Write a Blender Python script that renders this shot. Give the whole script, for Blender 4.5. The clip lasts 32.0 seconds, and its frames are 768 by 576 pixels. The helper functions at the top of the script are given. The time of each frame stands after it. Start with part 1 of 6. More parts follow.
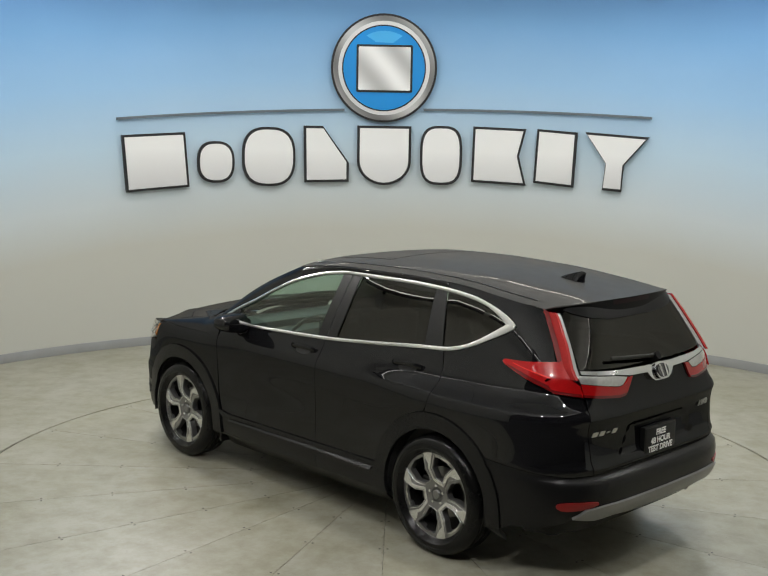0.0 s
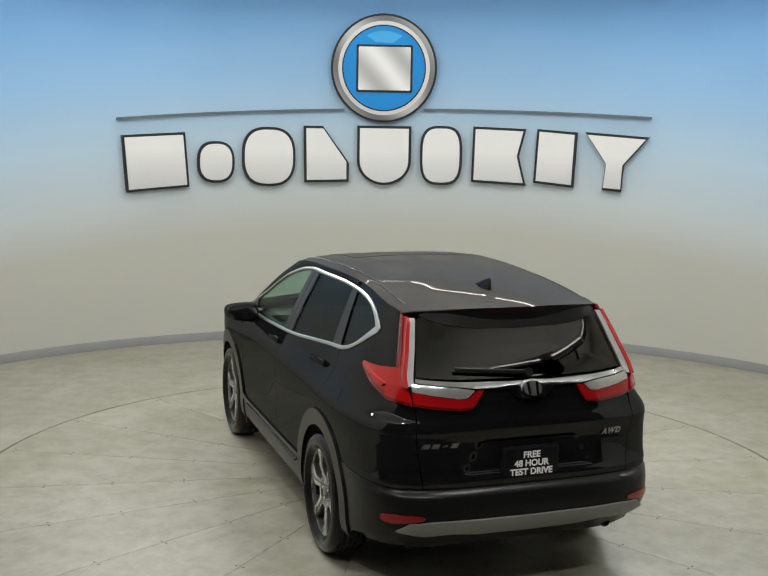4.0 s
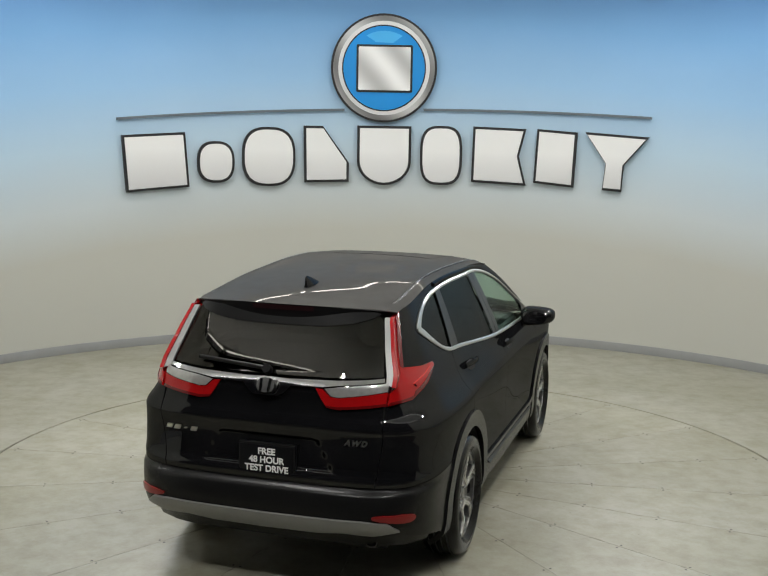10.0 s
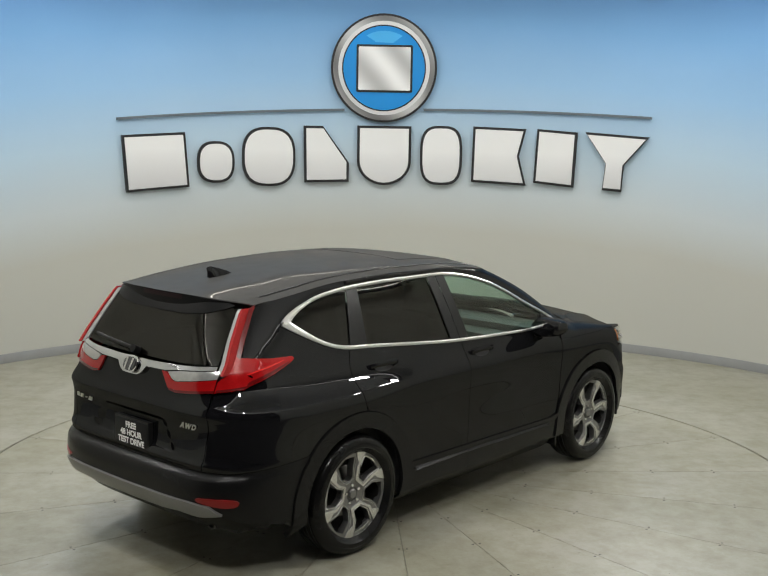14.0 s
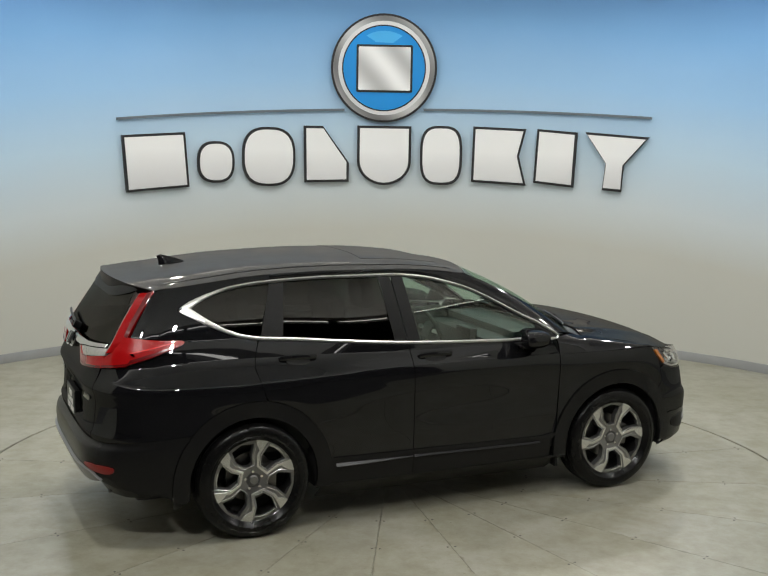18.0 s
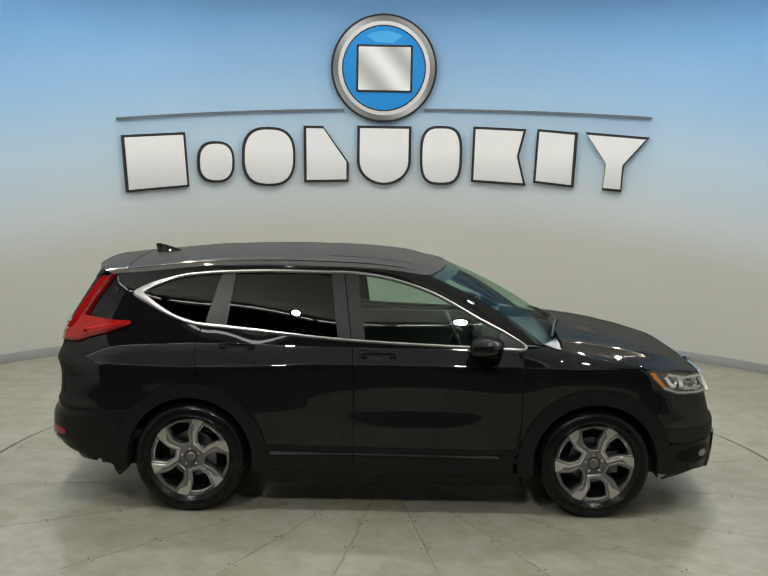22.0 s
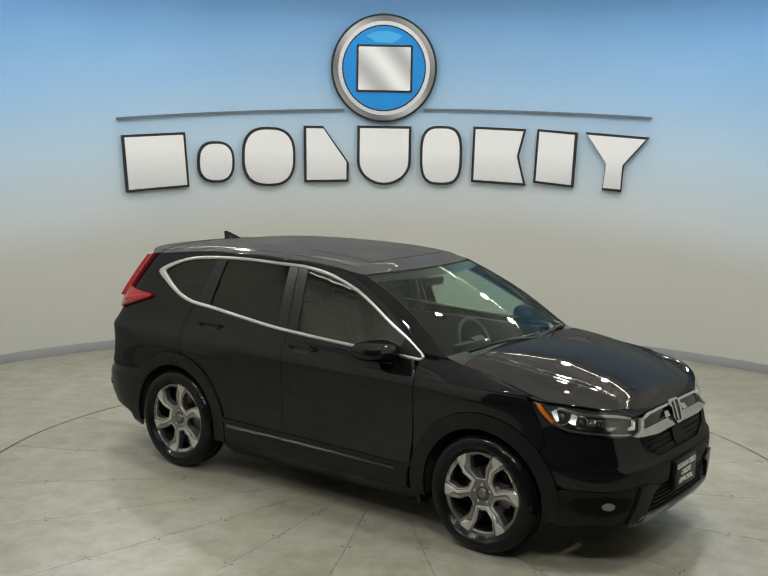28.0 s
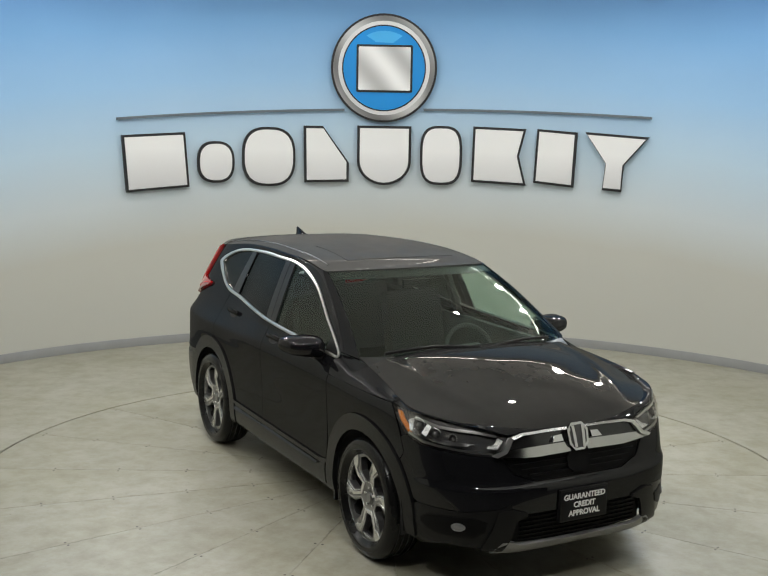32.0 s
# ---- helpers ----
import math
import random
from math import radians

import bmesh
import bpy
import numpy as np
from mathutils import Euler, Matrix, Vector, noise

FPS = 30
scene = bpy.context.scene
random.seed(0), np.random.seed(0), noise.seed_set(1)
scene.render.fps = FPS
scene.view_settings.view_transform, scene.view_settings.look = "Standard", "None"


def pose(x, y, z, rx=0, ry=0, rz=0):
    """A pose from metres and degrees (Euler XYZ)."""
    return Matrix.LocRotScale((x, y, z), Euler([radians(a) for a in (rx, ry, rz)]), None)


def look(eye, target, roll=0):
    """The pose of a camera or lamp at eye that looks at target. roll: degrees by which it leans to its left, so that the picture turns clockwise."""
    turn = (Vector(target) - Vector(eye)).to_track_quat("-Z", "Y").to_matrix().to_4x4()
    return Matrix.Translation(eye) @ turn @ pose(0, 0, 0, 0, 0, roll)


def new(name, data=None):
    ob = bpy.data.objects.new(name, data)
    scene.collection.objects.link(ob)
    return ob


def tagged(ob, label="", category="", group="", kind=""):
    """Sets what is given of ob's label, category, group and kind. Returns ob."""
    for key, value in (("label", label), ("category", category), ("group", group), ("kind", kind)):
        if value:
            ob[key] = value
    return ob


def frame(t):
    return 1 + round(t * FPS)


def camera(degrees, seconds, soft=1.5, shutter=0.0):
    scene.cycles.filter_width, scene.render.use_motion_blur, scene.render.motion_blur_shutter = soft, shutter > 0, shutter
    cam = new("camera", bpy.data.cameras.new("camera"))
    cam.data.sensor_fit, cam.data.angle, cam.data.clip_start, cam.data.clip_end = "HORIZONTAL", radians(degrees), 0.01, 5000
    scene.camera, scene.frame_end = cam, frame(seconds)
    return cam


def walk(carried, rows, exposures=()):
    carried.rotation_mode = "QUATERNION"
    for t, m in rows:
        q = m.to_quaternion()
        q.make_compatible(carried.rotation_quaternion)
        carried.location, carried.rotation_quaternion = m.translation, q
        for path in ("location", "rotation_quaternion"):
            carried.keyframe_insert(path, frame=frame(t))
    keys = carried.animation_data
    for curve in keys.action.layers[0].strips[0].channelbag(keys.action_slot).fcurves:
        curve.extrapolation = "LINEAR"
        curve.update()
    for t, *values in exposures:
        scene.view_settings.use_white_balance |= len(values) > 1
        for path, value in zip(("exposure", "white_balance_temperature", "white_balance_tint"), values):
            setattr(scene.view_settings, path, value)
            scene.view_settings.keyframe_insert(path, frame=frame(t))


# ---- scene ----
import itertools

# camera: stands still, outside the open side of the round studio
cam = camera(38.71, 32.0, soft=1.3)
TILT, PAN, LEAN = -8.42, 0.38, 0.93
VIEW = pose(0, -7.833, 2.542) @ pose(0, 0, 0, 0, 0, PAN) @ pose(0, 0, 0, 90 + TILT) @ pose(0, 0, 0, 0, 0, LEAN)
walk(cam, [(0.0, VIEW), (32.0, VIEW)], exposures=[(0.0, 0.0), (32.0, 0.0)])

# ------------------------------------------------------------------ light
ROOM_TOP = 6.4      # ceiling height
DRUM = 5.40         # radius of the round wall
world = bpy.data.worlds.new("studio_dark")
world.use_nodes = True
world.node_tree.nodes["Background"].inputs[0].default_value = (0.55, 0.6, 0.65, 1)
world.node_tree.nodes["Background"].inputs[1].default_value = 0.02
scene.world = world

HIGH_BAYS = [(-2.3, 1.9), (2.3, 1.9), (-2.3, -2.1), (2.3, -2.1)]
BAY_POWER = 76.0
# spot lamps of the ring, degrees from straight ahead
SPOT_AZ = [33, 45, 90, 171, -160, -90, -45, -33]
SPOT_POWER = {33: 150.0, 45: 150.0, 171: 170.0, 160: 170.0}     # the strong pairs
SPOT_WEAK = 75.0                        # all others
TUBE_STRENGTH = 36.0


def lamp(name, kind, power, m, size=0.3, colour=(1, 0.985, 0.95)):
    data = bpy.data.lights.new(name, kind)
    data.energy, data.color = power, colour
    if kind == "AREA":
        data.shape, data.size = "DISK", size
    else:
        data.shadow_soft_size = size
    ob = new(name, data)
    ob.matrix_world = m
    return ob


# ------------------------------------------------------------------ materials
def material(name, colour=(0.5, 0.5, 0.5), rough=0.5, metal=0.0, coat=0.0, noise_scale=0.0, amount=0.15, bump=0.0,
             bump_scale=0.0, emit=0.0, rough_var=0.0, spec=0.5):
    m = bpy.data.materials.new(name)
    m.use_nodes = True
    nt = m.node_tree
    b = nt.nodes["Principled BSDF"]
    b.inputs["Base Color"].default_value = (*colour, 1)
    b.inputs["Roughness"].default_value = rough
    b.inputs["Metallic"].default_value = metal
    b.inputs["Coat Weight"].default_value = coat
    b.inputs["Coat Roughness"].default_value = 0.02
    b.inputs["Specular IOR Level"].default_value = spec
    if emit:
        b.inputs["Emission Color"].default_value = (*colour, 1)
        b.inputs["Emission Strength"].default_value = emit
    if noise_scale or bump:
        tc = nt.nodes.new("ShaderNodeTexCoord")
    if noise_scale:
        n1 = nt.nodes.new("ShaderNodeTexNoise")
        n1.inputs["Scale"].default_value = noise_scale
        n1.inputs["Detail"].default_value = 6
        nt.links.new(tc.outputs["Object"], n1.inputs["Vector"])
        mix = nt.nodes.new("ShaderNodeMix")
        mix.data_type = "RGBA"
        mix.inputs["A"].default_value = (*[c * (1 - amount) for c in colour], 1)
        mix.inputs["B"].default_value = (*[min(1, c * (1 + amount)) for c in colour], 1)
        nt.links.new(n1.outputs["Fac"], mix.inputs["Factor"])
        nt.links.new(mix.outputs["Result"], b.inputs["Base Color"])
        if rough_var:
            mr = nt.nodes.new("ShaderNodeMapRange")
            mr.inputs["To Min"].default_value = rough - rough_var
            mr.inputs["To Max"].default_value = rough + rough_var
            nt.links.new(n1.outputs["Fac"], mr.inputs["Value"])
            nt.links.new(mr.outputs["Result"], b.inputs["Roughness"])
    if bump:
        n2 = nt.nodes.new("ShaderNodeTexNoise")
        n2.inputs["Scale"].default_value = bump_scale
        n2.inputs["Detail"].default_value = 4
        nt.links.new(tc.outputs["Object"], n2.inputs["Vector"])
        bp = nt.nodes.new("ShaderNodeBump")
        bp.inputs["Strength"].default_value = bump
        bp.inputs["Distance"].default_value = 0.01
        nt.links.new(n2.outputs["Fac"], bp.inputs["Height"])
        nt.links.new(bp.outputs["Normal"], b.inputs["Normal"])
    return m


def glass(name, tint, gloss_rough=0.0, low=0.032, high=0.32):
    """Thin window glass: tinted see-through with a reflection that grows towards grazing."""
    m = bpy.data.materials.new(name)
    m.use_nodes = True
    nt = m.node_tree
    nt.nodes.remove(nt.nodes["Principled BSDF"])
    out = nt.nodes["Material Output"]
    tr = nt.nodes.new("ShaderNodeBsdfTransparent")
    tr.inputs[0].default_value = (*tint, 1)
    gl = nt.nodes.new("ShaderNodeBsdfGlossy")
    # gloss tinted warm to counter the wall's blue
    gl.inputs["Color"].default_value = (1.0, 0.96, 0.90, 1)
    gl.inputs["Roughness"].default_value = gloss_rough
    lw = nt.nodes.new("ShaderNodeLayerWeight")
    lw.inputs["Blend"].default_value = 0.5
    pw = nt.nodes.new("ShaderNodeMath")
    pw.operation, pw.inputs[1].default_value = "POWER", 5.0
    mr = nt.nodes.new("ShaderNodeMapRange")
    mr.inputs["To Min"].default_value, mr.inputs["To Max"].default_value = low, high
    mx = nt.nodes.new("ShaderNodeMixShader")
    nt.links.new(lw.outputs["Facing"], pw.inputs[0])
    nt.links.new(pw.outputs[0], mr.inputs["Value"])
    nt.links.new(mr.outputs[0], mx.inputs[0])
    nt.links.new(tr.outputs[0], mx.inputs[1])
    nt.links.new(gl.outputs[0], mx.inputs[2])
    nt.links.new(mx.outputs[0], out.inputs["Surface"])
    return m


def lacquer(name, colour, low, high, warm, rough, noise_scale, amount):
    """Black paint under clear lacquer: a dark base and a reflection that grows towards grazing; warm tints it against
    blue.
    """
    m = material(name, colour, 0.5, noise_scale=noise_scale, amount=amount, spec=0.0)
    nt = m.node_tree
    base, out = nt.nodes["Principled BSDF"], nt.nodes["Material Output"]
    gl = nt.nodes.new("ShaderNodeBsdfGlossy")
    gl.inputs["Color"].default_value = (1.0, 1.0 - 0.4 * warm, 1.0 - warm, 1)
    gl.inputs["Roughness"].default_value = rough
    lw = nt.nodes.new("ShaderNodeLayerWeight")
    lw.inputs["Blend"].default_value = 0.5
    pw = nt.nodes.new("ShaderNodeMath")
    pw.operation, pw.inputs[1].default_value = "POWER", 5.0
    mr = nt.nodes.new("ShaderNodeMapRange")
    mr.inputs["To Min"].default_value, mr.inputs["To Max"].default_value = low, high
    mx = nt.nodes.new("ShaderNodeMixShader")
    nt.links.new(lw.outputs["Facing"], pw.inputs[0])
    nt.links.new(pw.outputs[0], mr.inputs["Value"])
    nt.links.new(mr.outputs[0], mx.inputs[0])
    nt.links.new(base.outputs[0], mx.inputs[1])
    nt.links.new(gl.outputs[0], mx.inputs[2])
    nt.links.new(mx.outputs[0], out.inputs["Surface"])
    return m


def floor_material(name, colour, seed, wedge=0.0):
    """Sealed pale concrete: broad clouds, scuffs, small dark specks; grime along the joints of a wedge panel."""
    m = material(name, colour, 0.42, spec=0.4)
    nt = m.node_tree
    b = nt.nodes["Principled BSDF"]
    tc = nt.nodes.new("ShaderNodeTexCoord")
    mp = nt.nodes.new("ShaderNodeMapping")
    mp.inputs["Location"].default_value = (seed, seed * 0.7, 0)
    info = nt.nodes.new("ShaderNodeObjectInfo")
    shift = nt.nodes.new("ShaderNodeVectorMath")
    shift.operation = "MULTIPLY_ADD"
    shift.inputs[1].default_value = (61.0, 37.0, 0.0)
    nt.links.new(info.outputs["Random"], shift.inputs[0])
    nt.links.new(tc.outputs["Object"], shift.inputs[2])
    nt.links.new(shift.outputs[0], mp.inputs["Vector"])

    def calc(op, a, c):
        x = nt.nodes.new("ShaderNodeMath")
        x.operation = op
        for k, q in enumerate((a, c)):
            if isinstance(q, (int, float)):
                x.inputs[k].default_value = q
            else:
                nt.links.new(q, x.inputs[k])
        return x.outputs[0]

    def noise_node(scale, detail, rough=0.6):
        n = nt.nodes.new("ShaderNodeTexNoise")
        n.inputs["Scale"].default_value, n.inputs["Detail"].default_value = scale, detail
        n.inputs["Roughness"].default_value = rough
        nt.links.new(mp.outputs[0], n.inputs["Vector"])
        return n

    def ramp(src, lo, hi, c0, c1):
        r = nt.nodes.new("ShaderNodeValToRGB")
        r.color_ramp.elements[0].position, r.color_ramp.elements[1].position = lo, hi
        r.color_ramp.elements[0].color, r.color_ramp.elements[1].color = (*c0, 1), (*c1, 1)
        nt.links.new(src, r.inputs[0])
        return r

    def mul(a, c):
        x = nt.nodes.new("ShaderNodeMix")
        x.data_type, x.blend_type = "RGBA", "MULTIPLY"
        x.inputs["Factor"].default_value = 1
        nt.links.new(a, x.inputs["A"])
        nt.links.new(c, x.inputs["B"])
        return x.outputs["Result"]

    cloud = ramp(noise_node(0.9, 5).outputs["Fac"], 0.3, 0.7, [c * k for c, k in zip(colour, (0.88, 0.87, 0.80))], [c * k for c, k in zip(colour, (1.09, 1.09, 1.12))])
    stain = ramp(noise_node(5.0, 8, 0.7).outputs["Fac"], 0.36, 0.60, (0.80, 0.78, 0.70), (1.05, 1.05, 1.06))
    speck = ramp(noise_node(38.0, 3, 0.5).outputs["Fac"], 0.22, 0.30, (0.55, 0.53, 0.5), (1, 1, 1))
    tone = ramp(info.outputs["Random"], 0.0, 1.0, (0.94, 0.94, 0.93), (1.04, 1.04, 1.03))
    col = mul(mul(mul(cloud.outputs[0], stain.outputs[0]), speck.outputs[0]), tone.outputs[0])
    if wedge:
        sep = nt.nodes.new("ShaderNodeSeparateXYZ")
        nt.links.new(tc.outputs["Object"], sep.inputs[0])
        away = calc("SUBTRACT", calc("MULTIPLY", sep.outputs["X"], math.sin(radians(wedge))), calc("MULTIPLY", calc("ABSOLUTE", sep.outputs["Y"], 0.0), math.cos(radians(wedge))))
        worn = calc("SUBTRACT", noise_node(9.0, 5, 0.7).outputs["Fac"], calc("MULTIPLY", away, 9.0))
        grime = ramp(worn, 0.44, 0.62, (1, 1, 1), (0.66, 0.64, 0.60))
        col = mul(col, grime.outputs[0])
    nt.links.new(col, b.inputs["Base Color"])
    rr = nt.nodes.new("ShaderNodeMapRange")
    rr.inputs["To Min"].default_value, rr.inputs["To Max"].default_value = 0.22, 0.46
    nt.links.new(noise_node(2.2, 6).outputs["Fac"], rr.inputs["Value"])
    nt.links.new(rr.outputs[0], b.inputs["Roughness"])
    bp = nt.nodes.new("ShaderNodeBump")
    bp.inputs["Strength"].default_value, bp.inputs["Distance"].default_value = 0.12, 0.004
    nt.links.new(noise_node(60, 3).outputs["Fac"], bp.inputs["Height"])
    nt.links.new(bp.outputs[0], b.inputs["Normal"])
    return m


def wall_material():
    """Wall: warm pale grey below, with an overlaid blue gradient added as paint towards the top."""
    m = material("grey_wall_blue_overlay", (0.6, 0.6, 0.56), 0.75, spec=0.2)
    nt = m.node_tree
    b = nt.nodes["Principled BSDF"]
    tc = nt.nodes.new("ShaderNodeTexCoord")
    sep = nt.nodes.new("ShaderNodeSeparateXYZ")
    nt.links.new(tc.outputs["Object"], sep.inputs[0])
    # the blue gradient's foot dips towards the sides
    sq = nt.nodes.new("ShaderNodeMath")
    sq.operation = "MULTIPLY"
    nt.links.new(sep.outputs["X"], sq.inputs[0])
    nt.links.new(sep.outputs["X"], sq.inputs[1])
    dip = nt.nodes.new("ShaderNodeMath")
    dip.operation, dip.inputs[1].default_value = "MULTIPLY_ADD", 0.022
    nt.links.new(sq.outputs[0], dip.inputs[0])
    nt.links.new(sep.outputs["Z"], dip.inputs[2])
    n = nt.nodes.new("ShaderNodeTexNoise")
    n.inputs["Scale"].default_value, n.inputs["Detail"].default_value = 1.3, 3
    nt.links.new(tc.outputs["Object"], n.inputs["Vector"])
    add = nt.nodes.new("ShaderNodeMath")
    add.operation, add.inputs[1].default_value = "MULTIPLY_ADD", 0.12
    nt.links.new(n.outputs["Fac"], add.inputs[0])
    nt.links.new(dip.outputs[0], add.inputs[2])
    mr = nt.nodes.new("ShaderNodeMapRange")
    mr.inputs["From Min"].default_value, mr.inputs["From Max"].default_value = 1.2, 4.4
    nt.links.new(add.outputs[0], mr.inputs["Value"])
    r = nt.nodes.new("ShaderNodeValToRGB")
    e = r.color_ramp.elements
    e[0].position, e[0].color = 0.06, (*WALL_GREY, 1)
    e[1].position, e[1].color = 1.0, (0.115, 0.275, 0.55, 1)
    for pos, c in ((0.22, (0.60, 0.66, 0.69)), (0.42, (0.50, 0.66, 0.80)), (0.62, (0.32, 0.53, 0.78)), (0.82, (0.185, 0.375, 0.64))):
        x = e.new(pos)
        x.color = (*c, 1)
    nt.links.new(mr.outputs[0], r.inputs[0])
    # the added blue fades at the wall's ends and head, sparing the car's reflections
    def fade(src, lo, hi):
        x = nt.nodes.new("ShaderNodeMapRange")
        x.interpolation_type = "SMOOTHSTEP"
        x.inputs["From Min"].default_value, x.inputs["From Max"].default_value = lo, hi
        nt.links.new(src, x.inputs["Value"])
        return x.outputs["Result"]
    both_fades = nt.nodes.new("ShaderNodeMath")
    both_fades.operation = "MULTIPLY"
    nt.links.new(fade(sep.outputs["Y"], 2.4, 3.4), both_fades.inputs[0])
    nt.links.new(fade(sep.outputs["Z"], 4.30, 4.08), both_fades.inputs[1])
    blend = nt.nodes.new("ShaderNodeMix")
    blend.data_type = "RGBA"
    blend.inputs["A"].default_value = (*WALL_GREY, 1)
    nt.links.new(both_fades.outputs[0], blend.inputs["Factor"])
    nt.links.new(r.outputs[0], blend.inputs["B"])
    nt.links.new(blend.outputs["Result"], b.inputs["Base Color"])
    bp = nt.nodes.new("ShaderNodeBump")
    bp.inputs["Strength"].default_value, bp.inputs["Distance"].default_value = 0.15, 0.01
    n3 = nt.nodes.new("ShaderNodeTexNoise")
    n3.inputs["Scale"].default_value = 2.0
    nt.links.new(tc.outputs["Object"], n3.inputs["Vector"])
    nt.links.new(n3.outputs["Fac"], bp.inputs["Height"])
    nt.links.new(bp.outputs[0], b.inputs["Normal"])
    return m


WALL_GREY = (0.555, 0.556, 0.508)
M_WALL = wall_material()
M_FLOOR = floor_material("sealed_concrete", (0.312, 0.307, 0.257), 3.0)
M_DECK = floor_material("turntable_concrete", (0.318, 0.312, 0.259), 11.0, 9.0)
M_BASE = material("grey_vinyl_base", (0.27, 0.275, 0.275), 0.5, noise_scale=6, amount=0.12)
M_DARK = material("dark_gap", (0.02, 0.02, 0.02), 0.8)
M_CEIL = material("pale_ceiling", (0.84, 0.84, 0.82), 0.9, noise_scale=2, amount=0.06)
M_ROOM = material("dark_room", (0.12, 0.12, 0.12), 0.9, noise_scale=1.5, amount=0.3)
M_HALLFLOOR = material("dark_hall_floor", (0.05, 0.05, 0.05), 0.7, noise_scale=3, amount=0.3)
M_SCREW = material("dull_screw", (0.12, 0.11, 0.10), 0.5, metal=0.6)
M_LAMP = material("lamp_glow", (1.0, 0.985, 0.95), 0.5, emit=TUBE_STRENGTH)
M_LAMPDIM = material("dim_lamp_glow", (1.0, 0.985, 0.95), 0.5, emit=6.0)
M_SPOTGLOW = material("spot_glow", (1.0, 0.985, 0.95), 0.5, emit=110.0)
M_BAYGLOW = material("bay_glow", (1.0, 0.96, 0.88), 0.5, emit=60.0)
M_HOUSING = material("black_housing", (0.03, 0.03, 0.03), 0.45, noise_scale=20, amount=0.2)
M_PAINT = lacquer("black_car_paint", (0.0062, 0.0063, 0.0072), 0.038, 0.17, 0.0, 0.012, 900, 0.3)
# roof and bonnet: grey base stands for the reflected wall, warm gloss counters blue
M_ROOF = lacquer("black_roof_paint_grey_sheen", (0.066, 0.066, 0.065), 0.036, 0.085, 0.12, 0.018, 9, 0.12)
M_BONNET = lacquer("black_bonnet_paint_grey_sheen", (0.020, 0.020, 0.020), 0.054, 0.13, 0.14, 0.022, 12, 0.15)
M_CLAD = material("black_textured_plastic", (0.0098, 0.0098, 0.0101), 0.27, noise_scale=60, amount=0.2, bump=0.05, bump_scale=500, spec=0.22)
M_TRIM = material("satin_black_trim", (0.012, 0.012, 0.012), 0.3, noise_scale=40, amount=0.2, spec=0.28)
M_CHROME = material("chrome", (0.64, 0.64, 0.65), 0.10, metal=1.0, noise_scale=8, amount=0.03)
M_BRIGHT = material("brushed_bright_trim", (0.60, 0.60, 0.58), 0.28, metal=1.0, noise_scale=30, amount=0.05)
M_SILVER = material("silver_painted_plastic", (0.26, 0.26, 0.257), 0.35, metal=0.4, noise_scale=40, amount=0.06)
M_RUBBER = material("tyre_rubber", (0.0065, 0.0065, 0.0065), 0.2, noise_scale=25, amount=0.3, bump=0.08, bump_scale=150, spec=0.22)
M_ALLOY = material("machined_alloy", (0.64, 0.64, 0.63), 0.26, metal=0.85, noise_scale=60, amount=0.06)
M_ALLOY_GREY = material("grey_painted_alloy", (0.19, 0.19, 0.188), 0.28, metal=0.7, coat=0.4, noise_scale=40, amount=0.1)
M_RIM = material("dark_painted_rim", (0.016, 0.016, 0.016), 0.4, metal=0.2, coat=0.1, noise_scale=40, amount=0.15)
M_HUB = material("dark_grey_hub", (0.085, 0.085, 0.085), 0.32, metal=0.5, noise_scale=40, amount=0.12)
M_DISC = material("brake_steel", (0.17, 0.165, 0.16), 0.35, metal=1.0, noise_scale=40, amount=0.15)
M_RED = material("red_lamp_lens", (0.36, 0.005, 0.006), 0.22, coat=0.8, noise_scale=120, amount=0.25, bump=0.12, bump_scale=60, spec=0.15)
M_REDDARK = material("dark_red_reflector", (0.26, 0.005, 0.006), 0.3, coat=0.3, noise_scale=200, amount=0.2)
M_CLEAR = material("clear_silver_lens", (0.50, 0.50, 0.49), 0.16, metal=0.5, coat=1.0, noise_scale=40, amount=0.25, bump=0.12, bump_scale=90)
M_BRAKE = material("smoked_red_lens", (0.012, 0.003, 0.004), 0.4, spec=0.15, noise_scale=90, amount=0.2)
M_AMBER = material("amber_reflector", (0.75, 0.22, 0.015), 0.25, coat=1.0, noise_scale=150, amount=0.15)
M_LAMPDARK = material("dark_lamp_housing", (0.11, 0.11, 0.11), 0.2, metal=0.4, noise_scale=30, amount=0.2)
M_REDDEEP = material("deep_red_lens", (0.12, 0.003, 0.004), 0.2, coat=0.6, noise_scale=120, amount=0.2)
M_STRIP = material("pale_silver_lens", (0.36, 0.36, 0.355), 0.3, coat=0.5, noise_scale=90, amount=0.1)
M_REDGLINT = material("bright_red_lens", (0.70, 0.016, 0.014), 0.2, coat=0.6, noise_scale=160, amount=0.3)
M_SEAT = material("dark_grey_seat_cloth", (0.022, 0.022, 0.0215), 0.85, noise_scale=30, amount=0.2)
M_DASH = material("dark_dash_plastic", (0.05, 0.052, 0.05), 0.55, noise_scale=90, amount=0.2)
M_LINER = material("grey_headliner", (0.18, 0.18, 0.165), 0.9, noise_scale=60, amount=0.1)
M_PLATE = material("black_plate_insert", (0.008, 0.008, 0.009), 0.3, noise_scale=80, amount=0.2, spec=0.2)
M_PLATETEXT = material("white_plate_lettering", (0.88, 0.88, 0.86), 0.5, noise_scale=80, amount=0.05)
